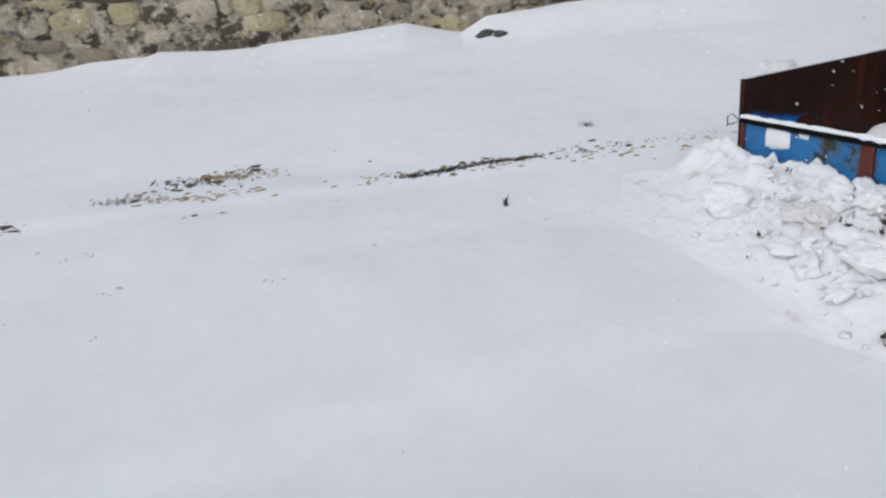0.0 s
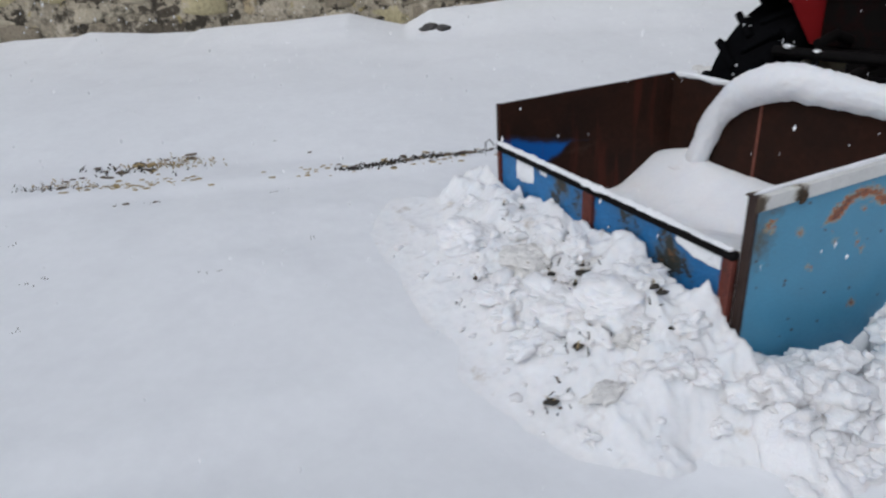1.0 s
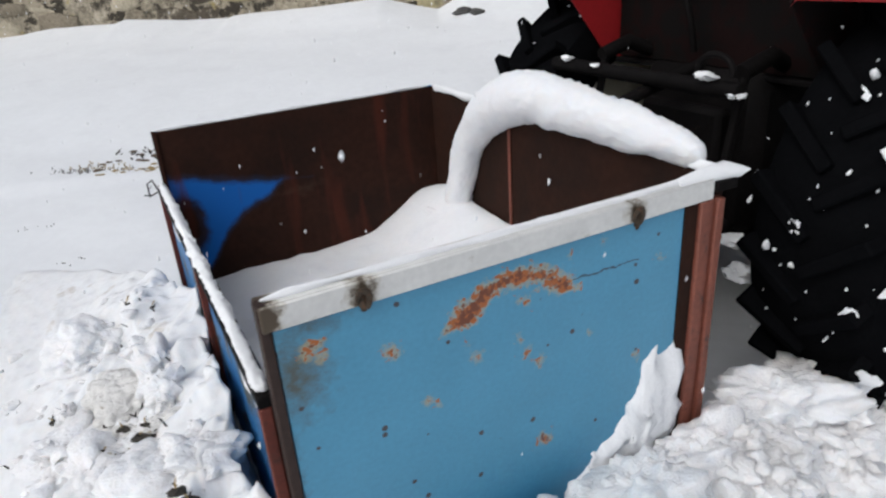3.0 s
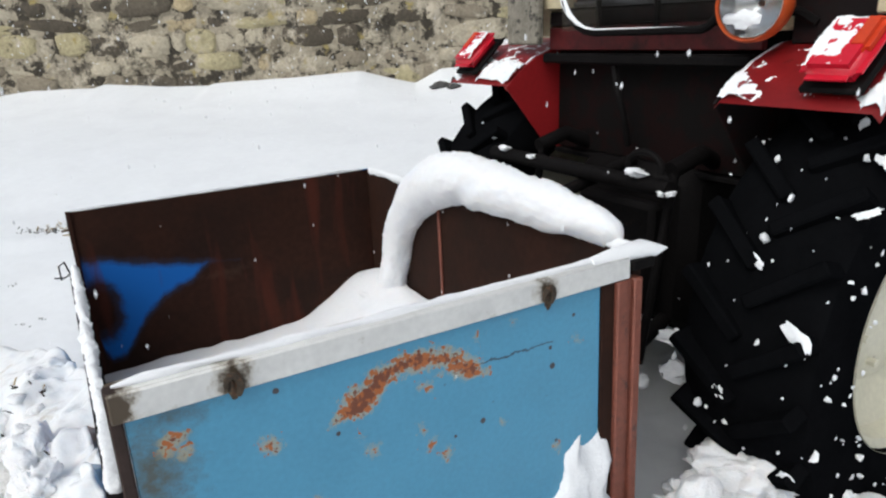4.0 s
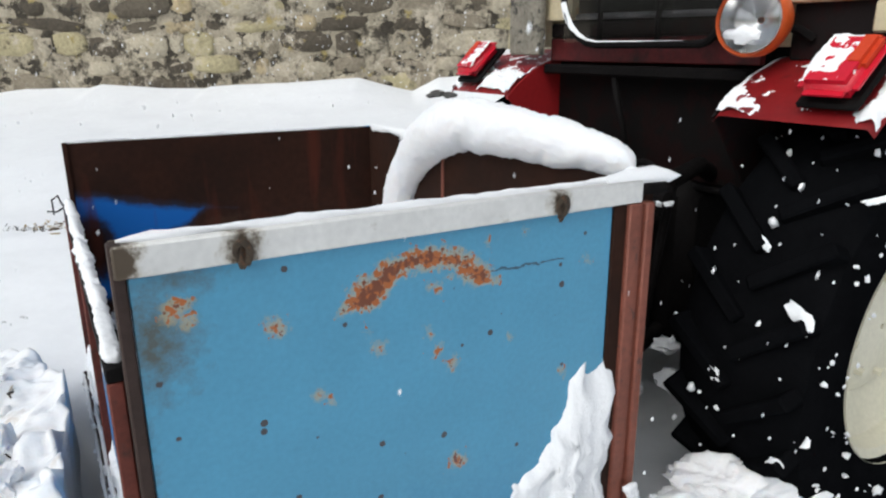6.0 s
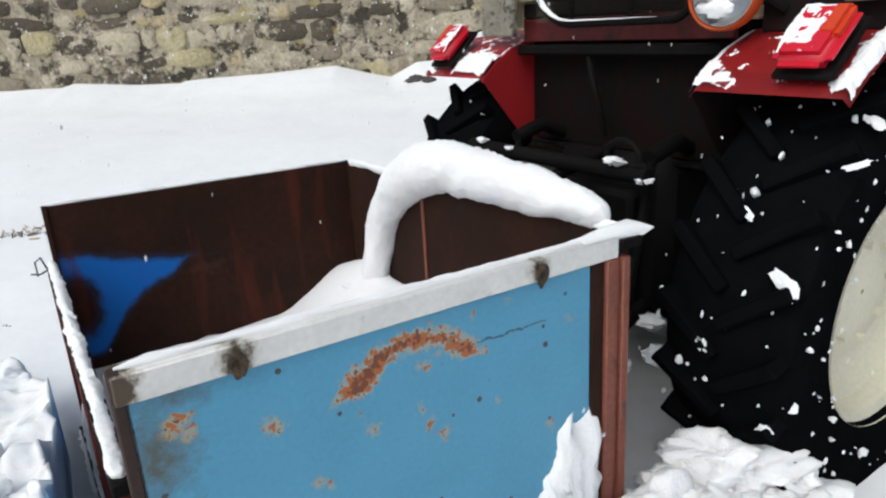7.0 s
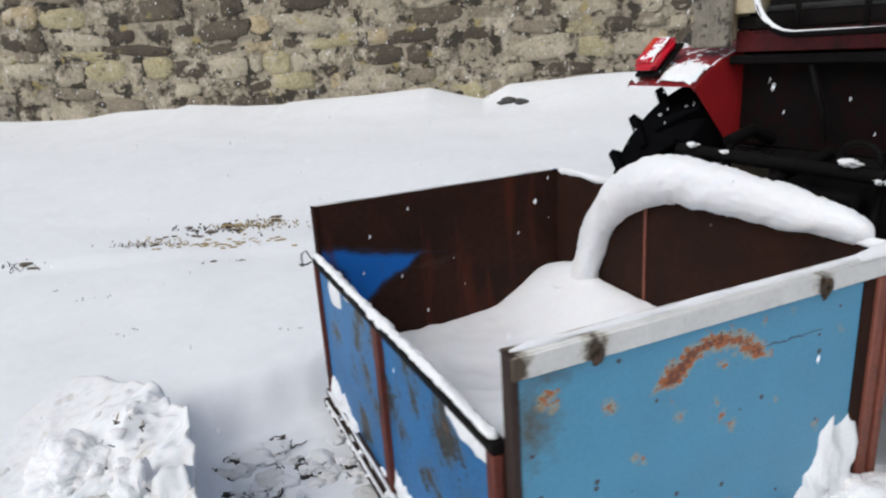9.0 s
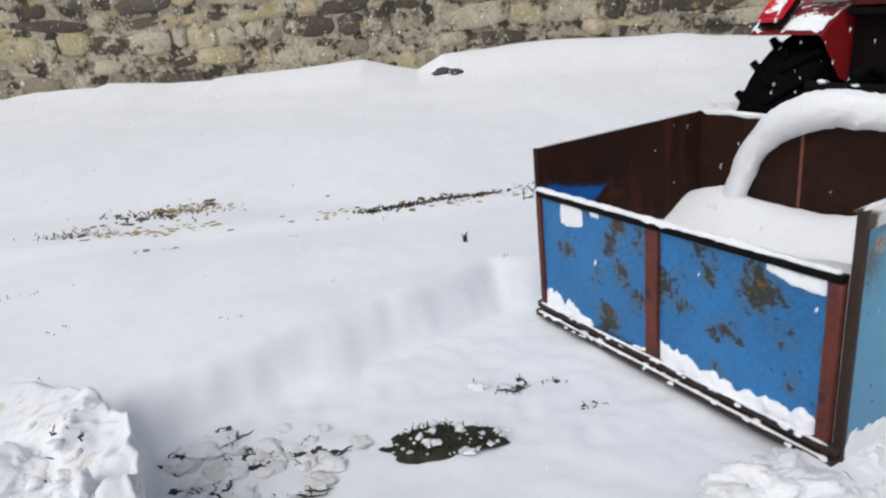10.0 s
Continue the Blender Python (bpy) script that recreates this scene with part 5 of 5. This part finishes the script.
    part("bracket", tube([(1.83, 0.2, 1.50), (1.88, 0.16, 1.49), (1.9, 0.12, 1.46)], 0.014, 8), BLACK_STEEL, lamp)
    # unseen bonnet block, added to stop skylight reaching under the tractor from ahead
    bm = block((3.25, 0.42, 0.42), (4.75, 1.10, 1.42), 0.06)
    part("light_block_bonnet", bm, MAROON, thing)
    # plate added below the gearbox to block light there
    part("light_block_belly", block((1.95, 0.28, 0.34), (3.2, 1.24, 0.37), 0.006), BLACK_STEEL, thing)
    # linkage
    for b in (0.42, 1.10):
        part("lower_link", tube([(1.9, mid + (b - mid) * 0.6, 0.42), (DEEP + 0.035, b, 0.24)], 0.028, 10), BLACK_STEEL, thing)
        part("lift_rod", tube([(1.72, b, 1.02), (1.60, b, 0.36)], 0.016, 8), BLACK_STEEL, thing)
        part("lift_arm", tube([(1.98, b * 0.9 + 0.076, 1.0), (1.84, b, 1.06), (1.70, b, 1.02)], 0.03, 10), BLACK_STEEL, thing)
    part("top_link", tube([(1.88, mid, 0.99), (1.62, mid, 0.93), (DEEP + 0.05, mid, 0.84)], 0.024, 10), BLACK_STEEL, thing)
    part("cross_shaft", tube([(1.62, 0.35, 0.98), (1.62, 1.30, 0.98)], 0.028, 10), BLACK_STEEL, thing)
    ring = [(1.60, 0.44 + 0.07 * math.cos(q), 1.04 + 0.05 * math.sin(q)) for q in np.linspace(-0.2, 3.4, 12)]
    part("lever_loop", tube(ring, 0.011, 8), BLACK_STEEL, thing)
    part("hose", tube([(1.86, 0.86, 1.34), (1.82, 0.8, 1.26), (1.83, 0.77, 1.16), (1.87, 0.78, 1.04)], 0.013, 8), BLACK_STEEL, thing)
    rng = random.Random(6)
    for k, (a, b, z, r) in enumerate(((1.60, 0.47, 1.02, 0.035), (1.62, 0.37, 0.97, 0.03), (1.60, 1.2, 1.01, 0.025), (1.6, 1.02, 1.0, 0.02),
                                      (1.66, 0.30, 0.36, 0.06), (1.6, 0.42, 0.30, 0.05), (1.75, 0.42, 0.42, 0.05), (1.5, 0.44, 0.33, 0.035))):
        part("caught_snow", lump(r * 0.75, k, (1.2, 1.3, 0.55), 0.6, 3, None, (a, b, z)), SNOW_CRUST, thing)
    return thing, wheels


# ---- snow that is pushed ----
def snow_pile():
    """The heap before the tailgate, in the box's ground frame."""
    thing = tagged(new("snow_pile"), "heap of churned white snow with turf bits before the tailgate", "snow pile")
    grid_a = np.linspace(-1.7, -0.016, 200)
    a, b = np.meshgrid(grid_a, np.linspace(-0.34, 3.3, 390), indexing="ij")
    base = np.interp(b, [-0.34, 0.0, 1.0, 2.0, 2.7, 3.3], [-0.10, -0.02, 0.06, 0.17, 0.19, 0.15])
    top = np.interp(b, [-0.34, -0.15, 0.0, 0.2, 0.45, 0.8, 1.2, 1.6, 1.9, 2.3, 2.7, 3.3], [-0.02, 0.34, 0.50, 0.55, 0.57, 0.57, 0.55, 0.50, 0.44, 0.38, 0.32, 0.15])
    reach = np.interp(b, [-0.34, 0.0, 0.5, 1.0, 1.5, 2.7], [0.5, 0.9, 1.15, 1.3, 1.45, 1.6])
    run = np.clip(1 + a / reach, 0, 1)
    # churned near the gate and at the near end, smooth where it runs out
    churn = np.clip(ease(a, -0.75, -0.3) * ease(-b, -1.9, -0.9) + 0.10, 0, 1) * ease(run, 0.05, 0.4)
    rough = lattice(a * 4.5, b * 4.5, 41) * 0.7 + lattice(a * 10, b * 10, 42) * 0.55 + (0.4 - np.abs(lattice(a * 7, b * 7, 44))) * 0.9
    rough = rough + lattice(a * 23, b * 23, 43) * 0.30 + lattice(a * 47, b * 47, 49) * 0.16
    z = base - 0.02 + (top - base + 0.02) * run ** 1.75 + 0.062 * rough * churn + 0.012 * lattice(a * 3, b * 3, 40) * run
    z = z - 0.08 * ease(-run, -0.08, 0.0)
    # the crumbly face that the gate leaves behind
    z = z - 0.03 * ease(a, -0.14, -0.06) * (0.8 + 0.8 * lattice(a * 0 + 3, b * 6, 45)) * ease(-b, -1.7, -1.2)
    lip = np.interp(b, [1.35, 2.0, 2.7], [0.05, 0.35, 0.9])
    z = z - (z + 0.10) * ease(1 + (a + 0.018) / (lip - 0.018), 0.0, 1.0) * (0.88 + 0.12 * lattice(a * 20, b * 9, 47))
    a = np.minimum(a + ease(a, -0.22, -0.08) * (0.045 * lattice(b * 7, z * 7, 46) + 0.02 * lattice(b * 19, z * 19, 48)) * ease(-b, -1.7, -1.2), -0.015)
    sheet("mound", a, b, z, SOILED, thing, bottom=-0.2)
    rng = random.Random(17)
    grid_b = b[0, :]

    def surface(x, y):
        return float(z[int(np.clip(np.searchsorted(grid_a, x), 0, len(grid_a) - 1)), int(np.clip(np.searchsorted(grid_b, y), 0, len(grid_b) - 1))])
    for k in range(50):
        y = rng.triangular(-0.24, 1.3, 0.3)
        x = -rng.triangular(0.10, 0.62, 0.32)
        r = rng.choice((0.02, 0.026, 0.034, 0.042, 0.055, 0.075))
        bm = lump(r, k, (rng.uniform(0.7, 1.5), rng.uniform(0.7, 1.4), rng.uniform(0.6, 1.0)), 0.75, 4 if r > 0.03 else 3)
        if k % 12 == 3:
            bm.free()
            r, x = rng.uniform(0.09, 0.13), x - 0.06
            bm = lump(r, k, (1.1, 1.2, 0.7), 0.4, 5)
        ob = part("clump", bm, SNOW_DIRTY if rng.random() < 0.2 and y < 1.1 else SNOW_LOOSE, thing)
        ob.location = (x, y, surface(x, y) - r * 0.05)
    bm = bmesh.new()
    for k in range(130):
        y, x = rng.triangular(-0.25, 1.7, 0.4), -rng.triangular(0.06, 0.8, 0.3)
        lump(rng.choice((0.006, 0.009, 0.014, 0.022)), k, (1.2, 1, 0.7), 0.6, 2, bm, (x, y, surface(x, y) + 0.004))
    tagged(part("crumb_cover", bm, SNOW_LOOSE, thing), kind="stuff")
    pts = []
    for cx, cy, s, n in ((-0.30, 0.48, 0.045, 30), (-0.40, 0.30, 0.05, 28), (-0.24, 0.72, 0.04, 18), (-0.22, 0.2, 0.05, 10), (-0.58, 0.2, 0.04, 10), (-0.45, 0.85, 0.16, 8), (-0.2, 1.15, 0.05, 6)):
        for _ in range(n):
            x, y = cx + rng.gauss(0, s), cy + rng.gauss(0, s)
            if -0.95 < x < -0.06 and -0.2 < y < 1.7:
                pts.append((x, y, surface(x, y) + rng.uniform(0.0, 0.05)))
    bm = blades(pts, 0.026, None, 91, 0.995, 0.0035)
    for k, (x, y, h) in enumerate(pts[::3]):
        lump(rng.choice((0.004, 0.006, 0.009, 0.013)), k, (1.5, 1.1, 0.7), 0.7, 2, bm, (x, y, h - 0.008))
    tagged(part("turf_litter", bm, TWIG, thing, smooth=False), "dark torn turf bits", kind="stuff")
    pts = [(x, y, z + 0.01) for x, y, z in pts[::3]]
    tagged(part("straw_litter", blades(pts, 0.02, None, 92, 0.995, 0.003), STRAW, thing, smooth=False), kind="stuff")
    return thing


def settling_mound():
    """Snow heaped high at the gate's far end, which slumps forward into the heap as it is pushed."""
    thing = tagged(new("snow_mound"), "high crumbly snow mound at the tailgate's far end", "snow mound")
    rng = random.Random(37)
    a, b = np.meshgrid(np.linspace(-1.3, -0.05, 110), np.linspace(-0.1, 2.25, 200), indexing="ij")
    top = np.interp(b, [-0.1, 0.2, 0.5, 0.8, 1.1, 1.5, 1.75, 2.0, 2.25], [-0.05, 0.22, 0.44, 0.53, 0.60, 0.64, 0.60, 0.36, 0.05])
    run = np.clip(1 + a / np.interp(b, [-0.1, 0.6, 1.3, 1.9, 2.25], [0.4, 0.8, 1.1, 1.1, 0.9]), 0, 1)
    rough = lattice(a * 4, b * 4, 141) + 0.8 * lattice(a * 9, b * 9, 142) + 0.5 * lattice(a * 21, b * 21, 143) + 0.25 * lattice(a * 45, b * 45, 144)
    z = -0.05 + (top + 0.05) * run ** 1.6 + 0.045 * rough * ease(run, 0.35, 0.8) - 0.05 * ease(a, -0.16, -0.05)
    sheet("mound", a, b, z, SOILED, thing, bottom=-0.12)
    for k in range(20):
        i, j = rng.randrange(66, 104), rng.randrange(30, 150)
        r = rng.uniform(0.03, 0.07) if k < 14 else rng.uniform(0.08, 0.12)
        ob = part("clump", lump(r * 0.8, 300 + k, (1.1, 1.1, 0.8), 0.8, 4), SNOW_LOOSE, thing)
        ob.location = (float(a[i, j]), float(b[i, j]), float(z[i, j]) - r * 0.1)
    return thing


def hit_time(u):
    """When the tail reaches u along the lane."""
    rows = [(t, lane(x, y)[0]) for t, x, y, z, w, p, r in BOX if t <= 4.5]
    for (t0, u0), (t1, u1) in zip(rows, rows[1:]):
        if u0 >= u >= u1:
            return t0 + (t1 - t0) * (u0 - u) / max(u0 - u1, 1e-6)
    return 0.0 if u > rows[0][1] else 4.5


def lane_slabs():
    """The snow still lying in the lane, in slabs that the tail takes along as it comes."""
    rng = random.Random(23)
    slabs = []
    u_end = lane(BOX[0][1], BOX[0][2])[0] - 0.06
    count = 14
    cuts = [-0.15] + [u_end * k / count for k in range(1, count + 1)]
    for lo, hi in zip(cuts, cuts[1:]):
        for k in range(3):
            f0, f1 = k / 3, (k + 1) / 3
            along = np.linspace(lo, hi, 10) if lo >= 0 else np.concatenate([[lo, lo + 0.006], np.linspace(lo + 0.015, hi, 14)])
            across = np.linspace(f0, f1, 26)
            if k != 1:
                across = np.concatenate([[f0, f0 + 0.004], across[1:]]) if k == 0 else np.concatenate([across[:-1], [f1 - 0.004, f1]])
            u, f = np.meshgrid(along, across, indexing="ij")
            near, far = np.interp(u, EDGE_U, EDGE_NEAR) - 0.13, np.interp(u, EDGE_U, EDGE_FAR) + 0.30
            v = near + (far - near) * f
            x, y = lane_to_world(u, v)
            z = snow_top(x, y) + 0.0008
            ob = sheet("snow_slab", x, y, z, SNOW, bottom=lane_floor(x, y).ravel() + 0.035)
            tagged(ob, "smooth slab of snow lying in the lane", "snow slab", "slabs of lane snow")
            slabs.append((ob, hi, rng.random(), k))
    return slabs


def spill():
    """Clods that roll off the heap's near end and stay beside the lane."""
    rng = random.Random(29)
    out = []
    for k in range(84):
        u = rng.uniform(0.1, 4.6) if k < 58 else rng.uniform(0.45, 1.9)
        near = float(np.interp(u, EDGE_U, EDGE_NEAR))
        r = rng.choice((0.03, 0.04, 0.055, 0.07, 0.10)) * (1.2 if u < 1.6 else 0.95)
        v = near - (rng.uniform(0.03, 0.30) if k < 58 else rng.uniform(0.03, 0.12)) - r * 0.6
        x, y = lane_to_world(u, v)
        z = float(snow_top(np.array([x]), np.array([y]))[0]) + r * rng.uniform(0.2, 0.7) + 0.13 * (near - v < 0.3)
        bm = lump(r, 200 + k, (rng.uniform(1.1, 1.7), rng.uniform(0.8, 1.2), rng.uniform(0.6, 0.9)), 0.6, 5 if r > 0.08 else 4)
        ob = tagged(part("spilled_clod", bm, SNOW_LOOSE), "loose snow clod spilled beside the scraped lane", "snow clod", "clods beside the lane")
        out.append((ob, u, (x, y, z), rng.gauss(28, 14)))
    return out


def ridges():
    """Lengths of the crumbly ridge that the heap leaves along the lane's near edge."""
    out = []
    for k in range(10):
        u = 0.62 + 0.33 * k
        near = float(np.interp(u, EDGE_U, EDGE_NEAR))
        x, y = lane_to_world(u, near - 0.02)
        p, q = np.meshgrid(np.linspace(-0.30, 0.30, 60), np.linspace(-0.62, 0.0, 62), indexing="ij")
        shape = ease(0.30 - np.abs(p), 0.0, 0.16) * np.minimum(ease(q, -0.62, -0.15) ** 1.3, ease(-q, 0.0, 0.07))
        rough = 0.8 * lattice(p * 5 + 9 * k, q * 5, 151) + 0.6 * lattice(p * 11, q * 11 + 5 * k, 152) + 0.45 * lattice(p * 24 + k, q * 24, 153) + 0.4 * lattice(p * 43, q * 43 + k, 154)
        z = -0.05 + (0.27 + 0.02 * math.sin(k * 2.3)) * shape + 0.05 * rough * np.sqrt(shape)
        ob = sheet("snow_ridge", p, q, z, SNOW_LOOSE, None, bottom=-0.1)
        rng = random.Random(400 + k)
        bm = bmesh.new()
        for c in range(44):
            i, j = rng.randrange(8, 52), int(rng.triangular(14, 60, 54))
            r = rng.choice((0.012, 0.018, 0.026, 0.036, 0.05, 0.07))
            lump(r, 500 + 80 * k + c, (rng.uniform(0.8, 1.5), rng.uniform(0.8, 1.3), rng.uniform(0.6, 1.0)), 0.6, 4 if r > 0.04 else 3, bm, (float(p[i, j]), float(q[i, j]), float(z[i, j]) - r * 0.15))
        tagged(part("crumb_cover", bm, SNOW_LOOSE, ob), kind="stuff")
        tagged(ob, "crumbly ridge of snow heaped beside the scraped lane", "snow ridge", "ridge beside the lane")
        out.append((ob, u, (x, y, 0.0), 27.8))
    return out


def snowfall():
    """Falling flakes, too many to count: one cloud of small crystals that sinks."""
    rng = np.random.RandomState(77)
    n = 16000
    at = np.stack([rng.uniform(-4.5, 5.5, n), rng.uniform(0.55, 7.8, n), rng.uniform(0.0, 15.5, n)], 1)
    size = rng.uniform(0.0022, 0.0065, n) * (0.6 + 0.12 * at[:, 1])
    corner = np.array([(1, 0, 0), (-1, 0, 0), (0, 1, 0), (0, -1, 0), (0, 0, 1.4), (0, 0, -1.4)])
    verts = (at[:, None, :] + corner[None] * size[:, None, None] * rng.uniform(0.6, 1.3, (n, 6, 1))).reshape(-1, 3)
    tri = np.array([(0, 2, 4), (2, 1, 4), (1, 3, 4), (3, 0, 4), (2, 0, 5), (1, 2, 5), (3, 1, 5), (0, 3, 5)])
    faces = (tri[None] + 6 * np.arange(n)[:, None, None]).reshape(-1, 3)
    me = bpy.data.meshes.new("snowflakes")
    me.from_pydata(verts.tolist(), [], faces.tolist())
    me.materials.append(SNOW_CRUST)
    return tagged(new("snowflakes", me), "white snowflakes drifting down through the air", "snowflakes", kind="stuff")


litter()
box_thing = transport_box()
load_thing = snow_load()
tractor_thing, tractor_wheels = tractor()
pile_thing = snow_pile()
mound_thing = settling_mound()
slab_list = lane_slabs()
spill_list = spill()
ridge_list = ridges()
flakes = snowfall()
stone_wall()


def motions():
    lifted = [(t, Matrix.Translation((x, y, z)) @ pose(0, 0, 0, 0, 0, w) @ pose(0, 0, 0, 0, -p, 0) @ pose(0, 0, 0, r, 0, 0)) for t, x, y, z, w, p, r in BOX]
    walk(box_thing, lifted)
    walk(load_thing, lifted)
    walk(tractor_thing, [(t, pose(x, y, float(np.interp(t, [0.5, 1.0, 2.0, 3.0, 3.2, 4.5, 8.3, 9.0], [0.02, 0.03, 0.06, 0.06, 0.045, 0.0, 0.0, 0.035])), 0, 0, w)) for t, x, y, z, w, p, r in BOX])
    start = lane(BOX[0][1], BOX[0][2])[0]
    for wheel, b in zip(tractor_wheels, (-0.03, 1.50)):
        walk(wheel, [(t, pose(HUB_A, b, HUB_Z, 0, math.degrees((lane(x, y)[0] - start) / TYRE_R), 0)) for t, x, y, z, w, p, r in BOX])
    times = [row[0] for row in BOX if row[0] <= 4.5]
    slumped = Matrix.Translation((0, 0, -0.11)) @ ground_pose(4.5)
    walk(pile_thing, [(t, ground_pose(t)) for t in times] + [(8.4, ground_pose(4.5)), (9.2, slumped), (10.0, slumped)])
    rows = []
    for t in times:
        k = min(1.0, max(0.0, (t - 1.0) / 1.5))
        rows.append((t, ground_pose(t) @ Matrix.Translation((-0.06 * k, -0.08 * k, -0.46 * k))))
    walk(mound_thing, rows + [(10.0, rows[-1][1])])
    for ob, u, luck, side in slab_list:
        t0 = min(hit_time(u), 4.3)
        grip = ground_pose(t0).inverted()
        rows = [(0.0, Matrix())] + ([(t0, Matrix())] if t0 > 0.02 else [])
        for t in [k for k in times if k > t0 + 0.05]:
            turn = ground_pose(t) @ grip
            rows.append((t, Matrix.Translation((0, 0, -0.13 * min(1, (t - t0) / 0.4) - 0.25 * min(1, (t - t0) / 0.9))) @ turn))
        rows.append((10.0, rows[-1][1]))
        walk(ob, rows)
    for ob, u, place, spin in spill_list:
        t0 = hit_time(u)
        rest = Matrix.Translation(place) @ pose(0, 0, 0, 0, 0, spin)
        size = ob.dimensions.z
        flat = Matrix.Translation((0, 0, -0.62 * size - 0.13)) @ rest
        if u - 1.55 > start - 0.2:
            ob.matrix_basis = flat
            continue
        press = hit_time(u - 1.55) if u > 1.6 else None
        if t0 < 0.15:
            rows = [(0.0, rest)]
            if press:
                rows += [(press, rest), (press + 0.25, flat)]
            walk(ob, rows + [(10.0, rows[-1][1])])
            continue
        rows = [(t, ground_pose(t) @ Matrix.Translation((-0.25, 0.22, 0.06)) @ pose(0, 0, 0, 0, 0, spin)) for t in times if t < t0 - 0.12]
        rows += [(t0 - 0.1, ground_pose(t0 - 0.1) @ Matrix.Translation((-0.22, 0.1, 0.1)) @ pose(0, 0, 0, 0, 0, spin)), (t0 + 0.05, rest)]
        if press and press > t0 + 0.1 and press < 4.2:
            rows += [(press, rest), (press + 0.25, flat)]
        elif 1.2 < u < 2.7:
            rows += [(9.3, rest), (9.9, Matrix.Translation((0, 0, -0.14)) @ rest)]
        walk(ob, rows + [(10.0, rows[-1][1])])
    for ob, u, place, turn in ridge_list:
        t0 = hit_time(u)
        rest = Matrix.Translation(place) @ pose(0, 0, 0, 0, 0, turn)
        rows = [(t, ground_pose(t) @ Matrix.Translation((-0.35, 0.75, -0.34))) for t in times if t < t0 - 0.25]
        if t0 > 0.3:
            rows.append((t0 - 0.2, ground_pose(t0 - 0.2) @ Matrix.Translation((-0.3, 0.3, -0.3))))
        rows.append((t0 if t0 > 0.3 else 0.0, rest))
        press = hit_time(u - 1.75) if u > 1.8 else None
        if press and t0 + 0.1 < press < 4.2:
            rows += [(press, rest), (press + 0.3, Matrix.Translation((0, 0, -0.25)) @ rest)]
        else:
            rows.append((9.3, rest))
            rows.append((9.9, Matrix.Translation((0, 0, -0.12)) @ rest))
        walk(ob, rows + [(10.0, rows[-1][1])])
    walk(flakes, [(0.0, pose(0, 0, 0)), (10.0, pose(-1.6, 0.3, -12.5))])


motions()
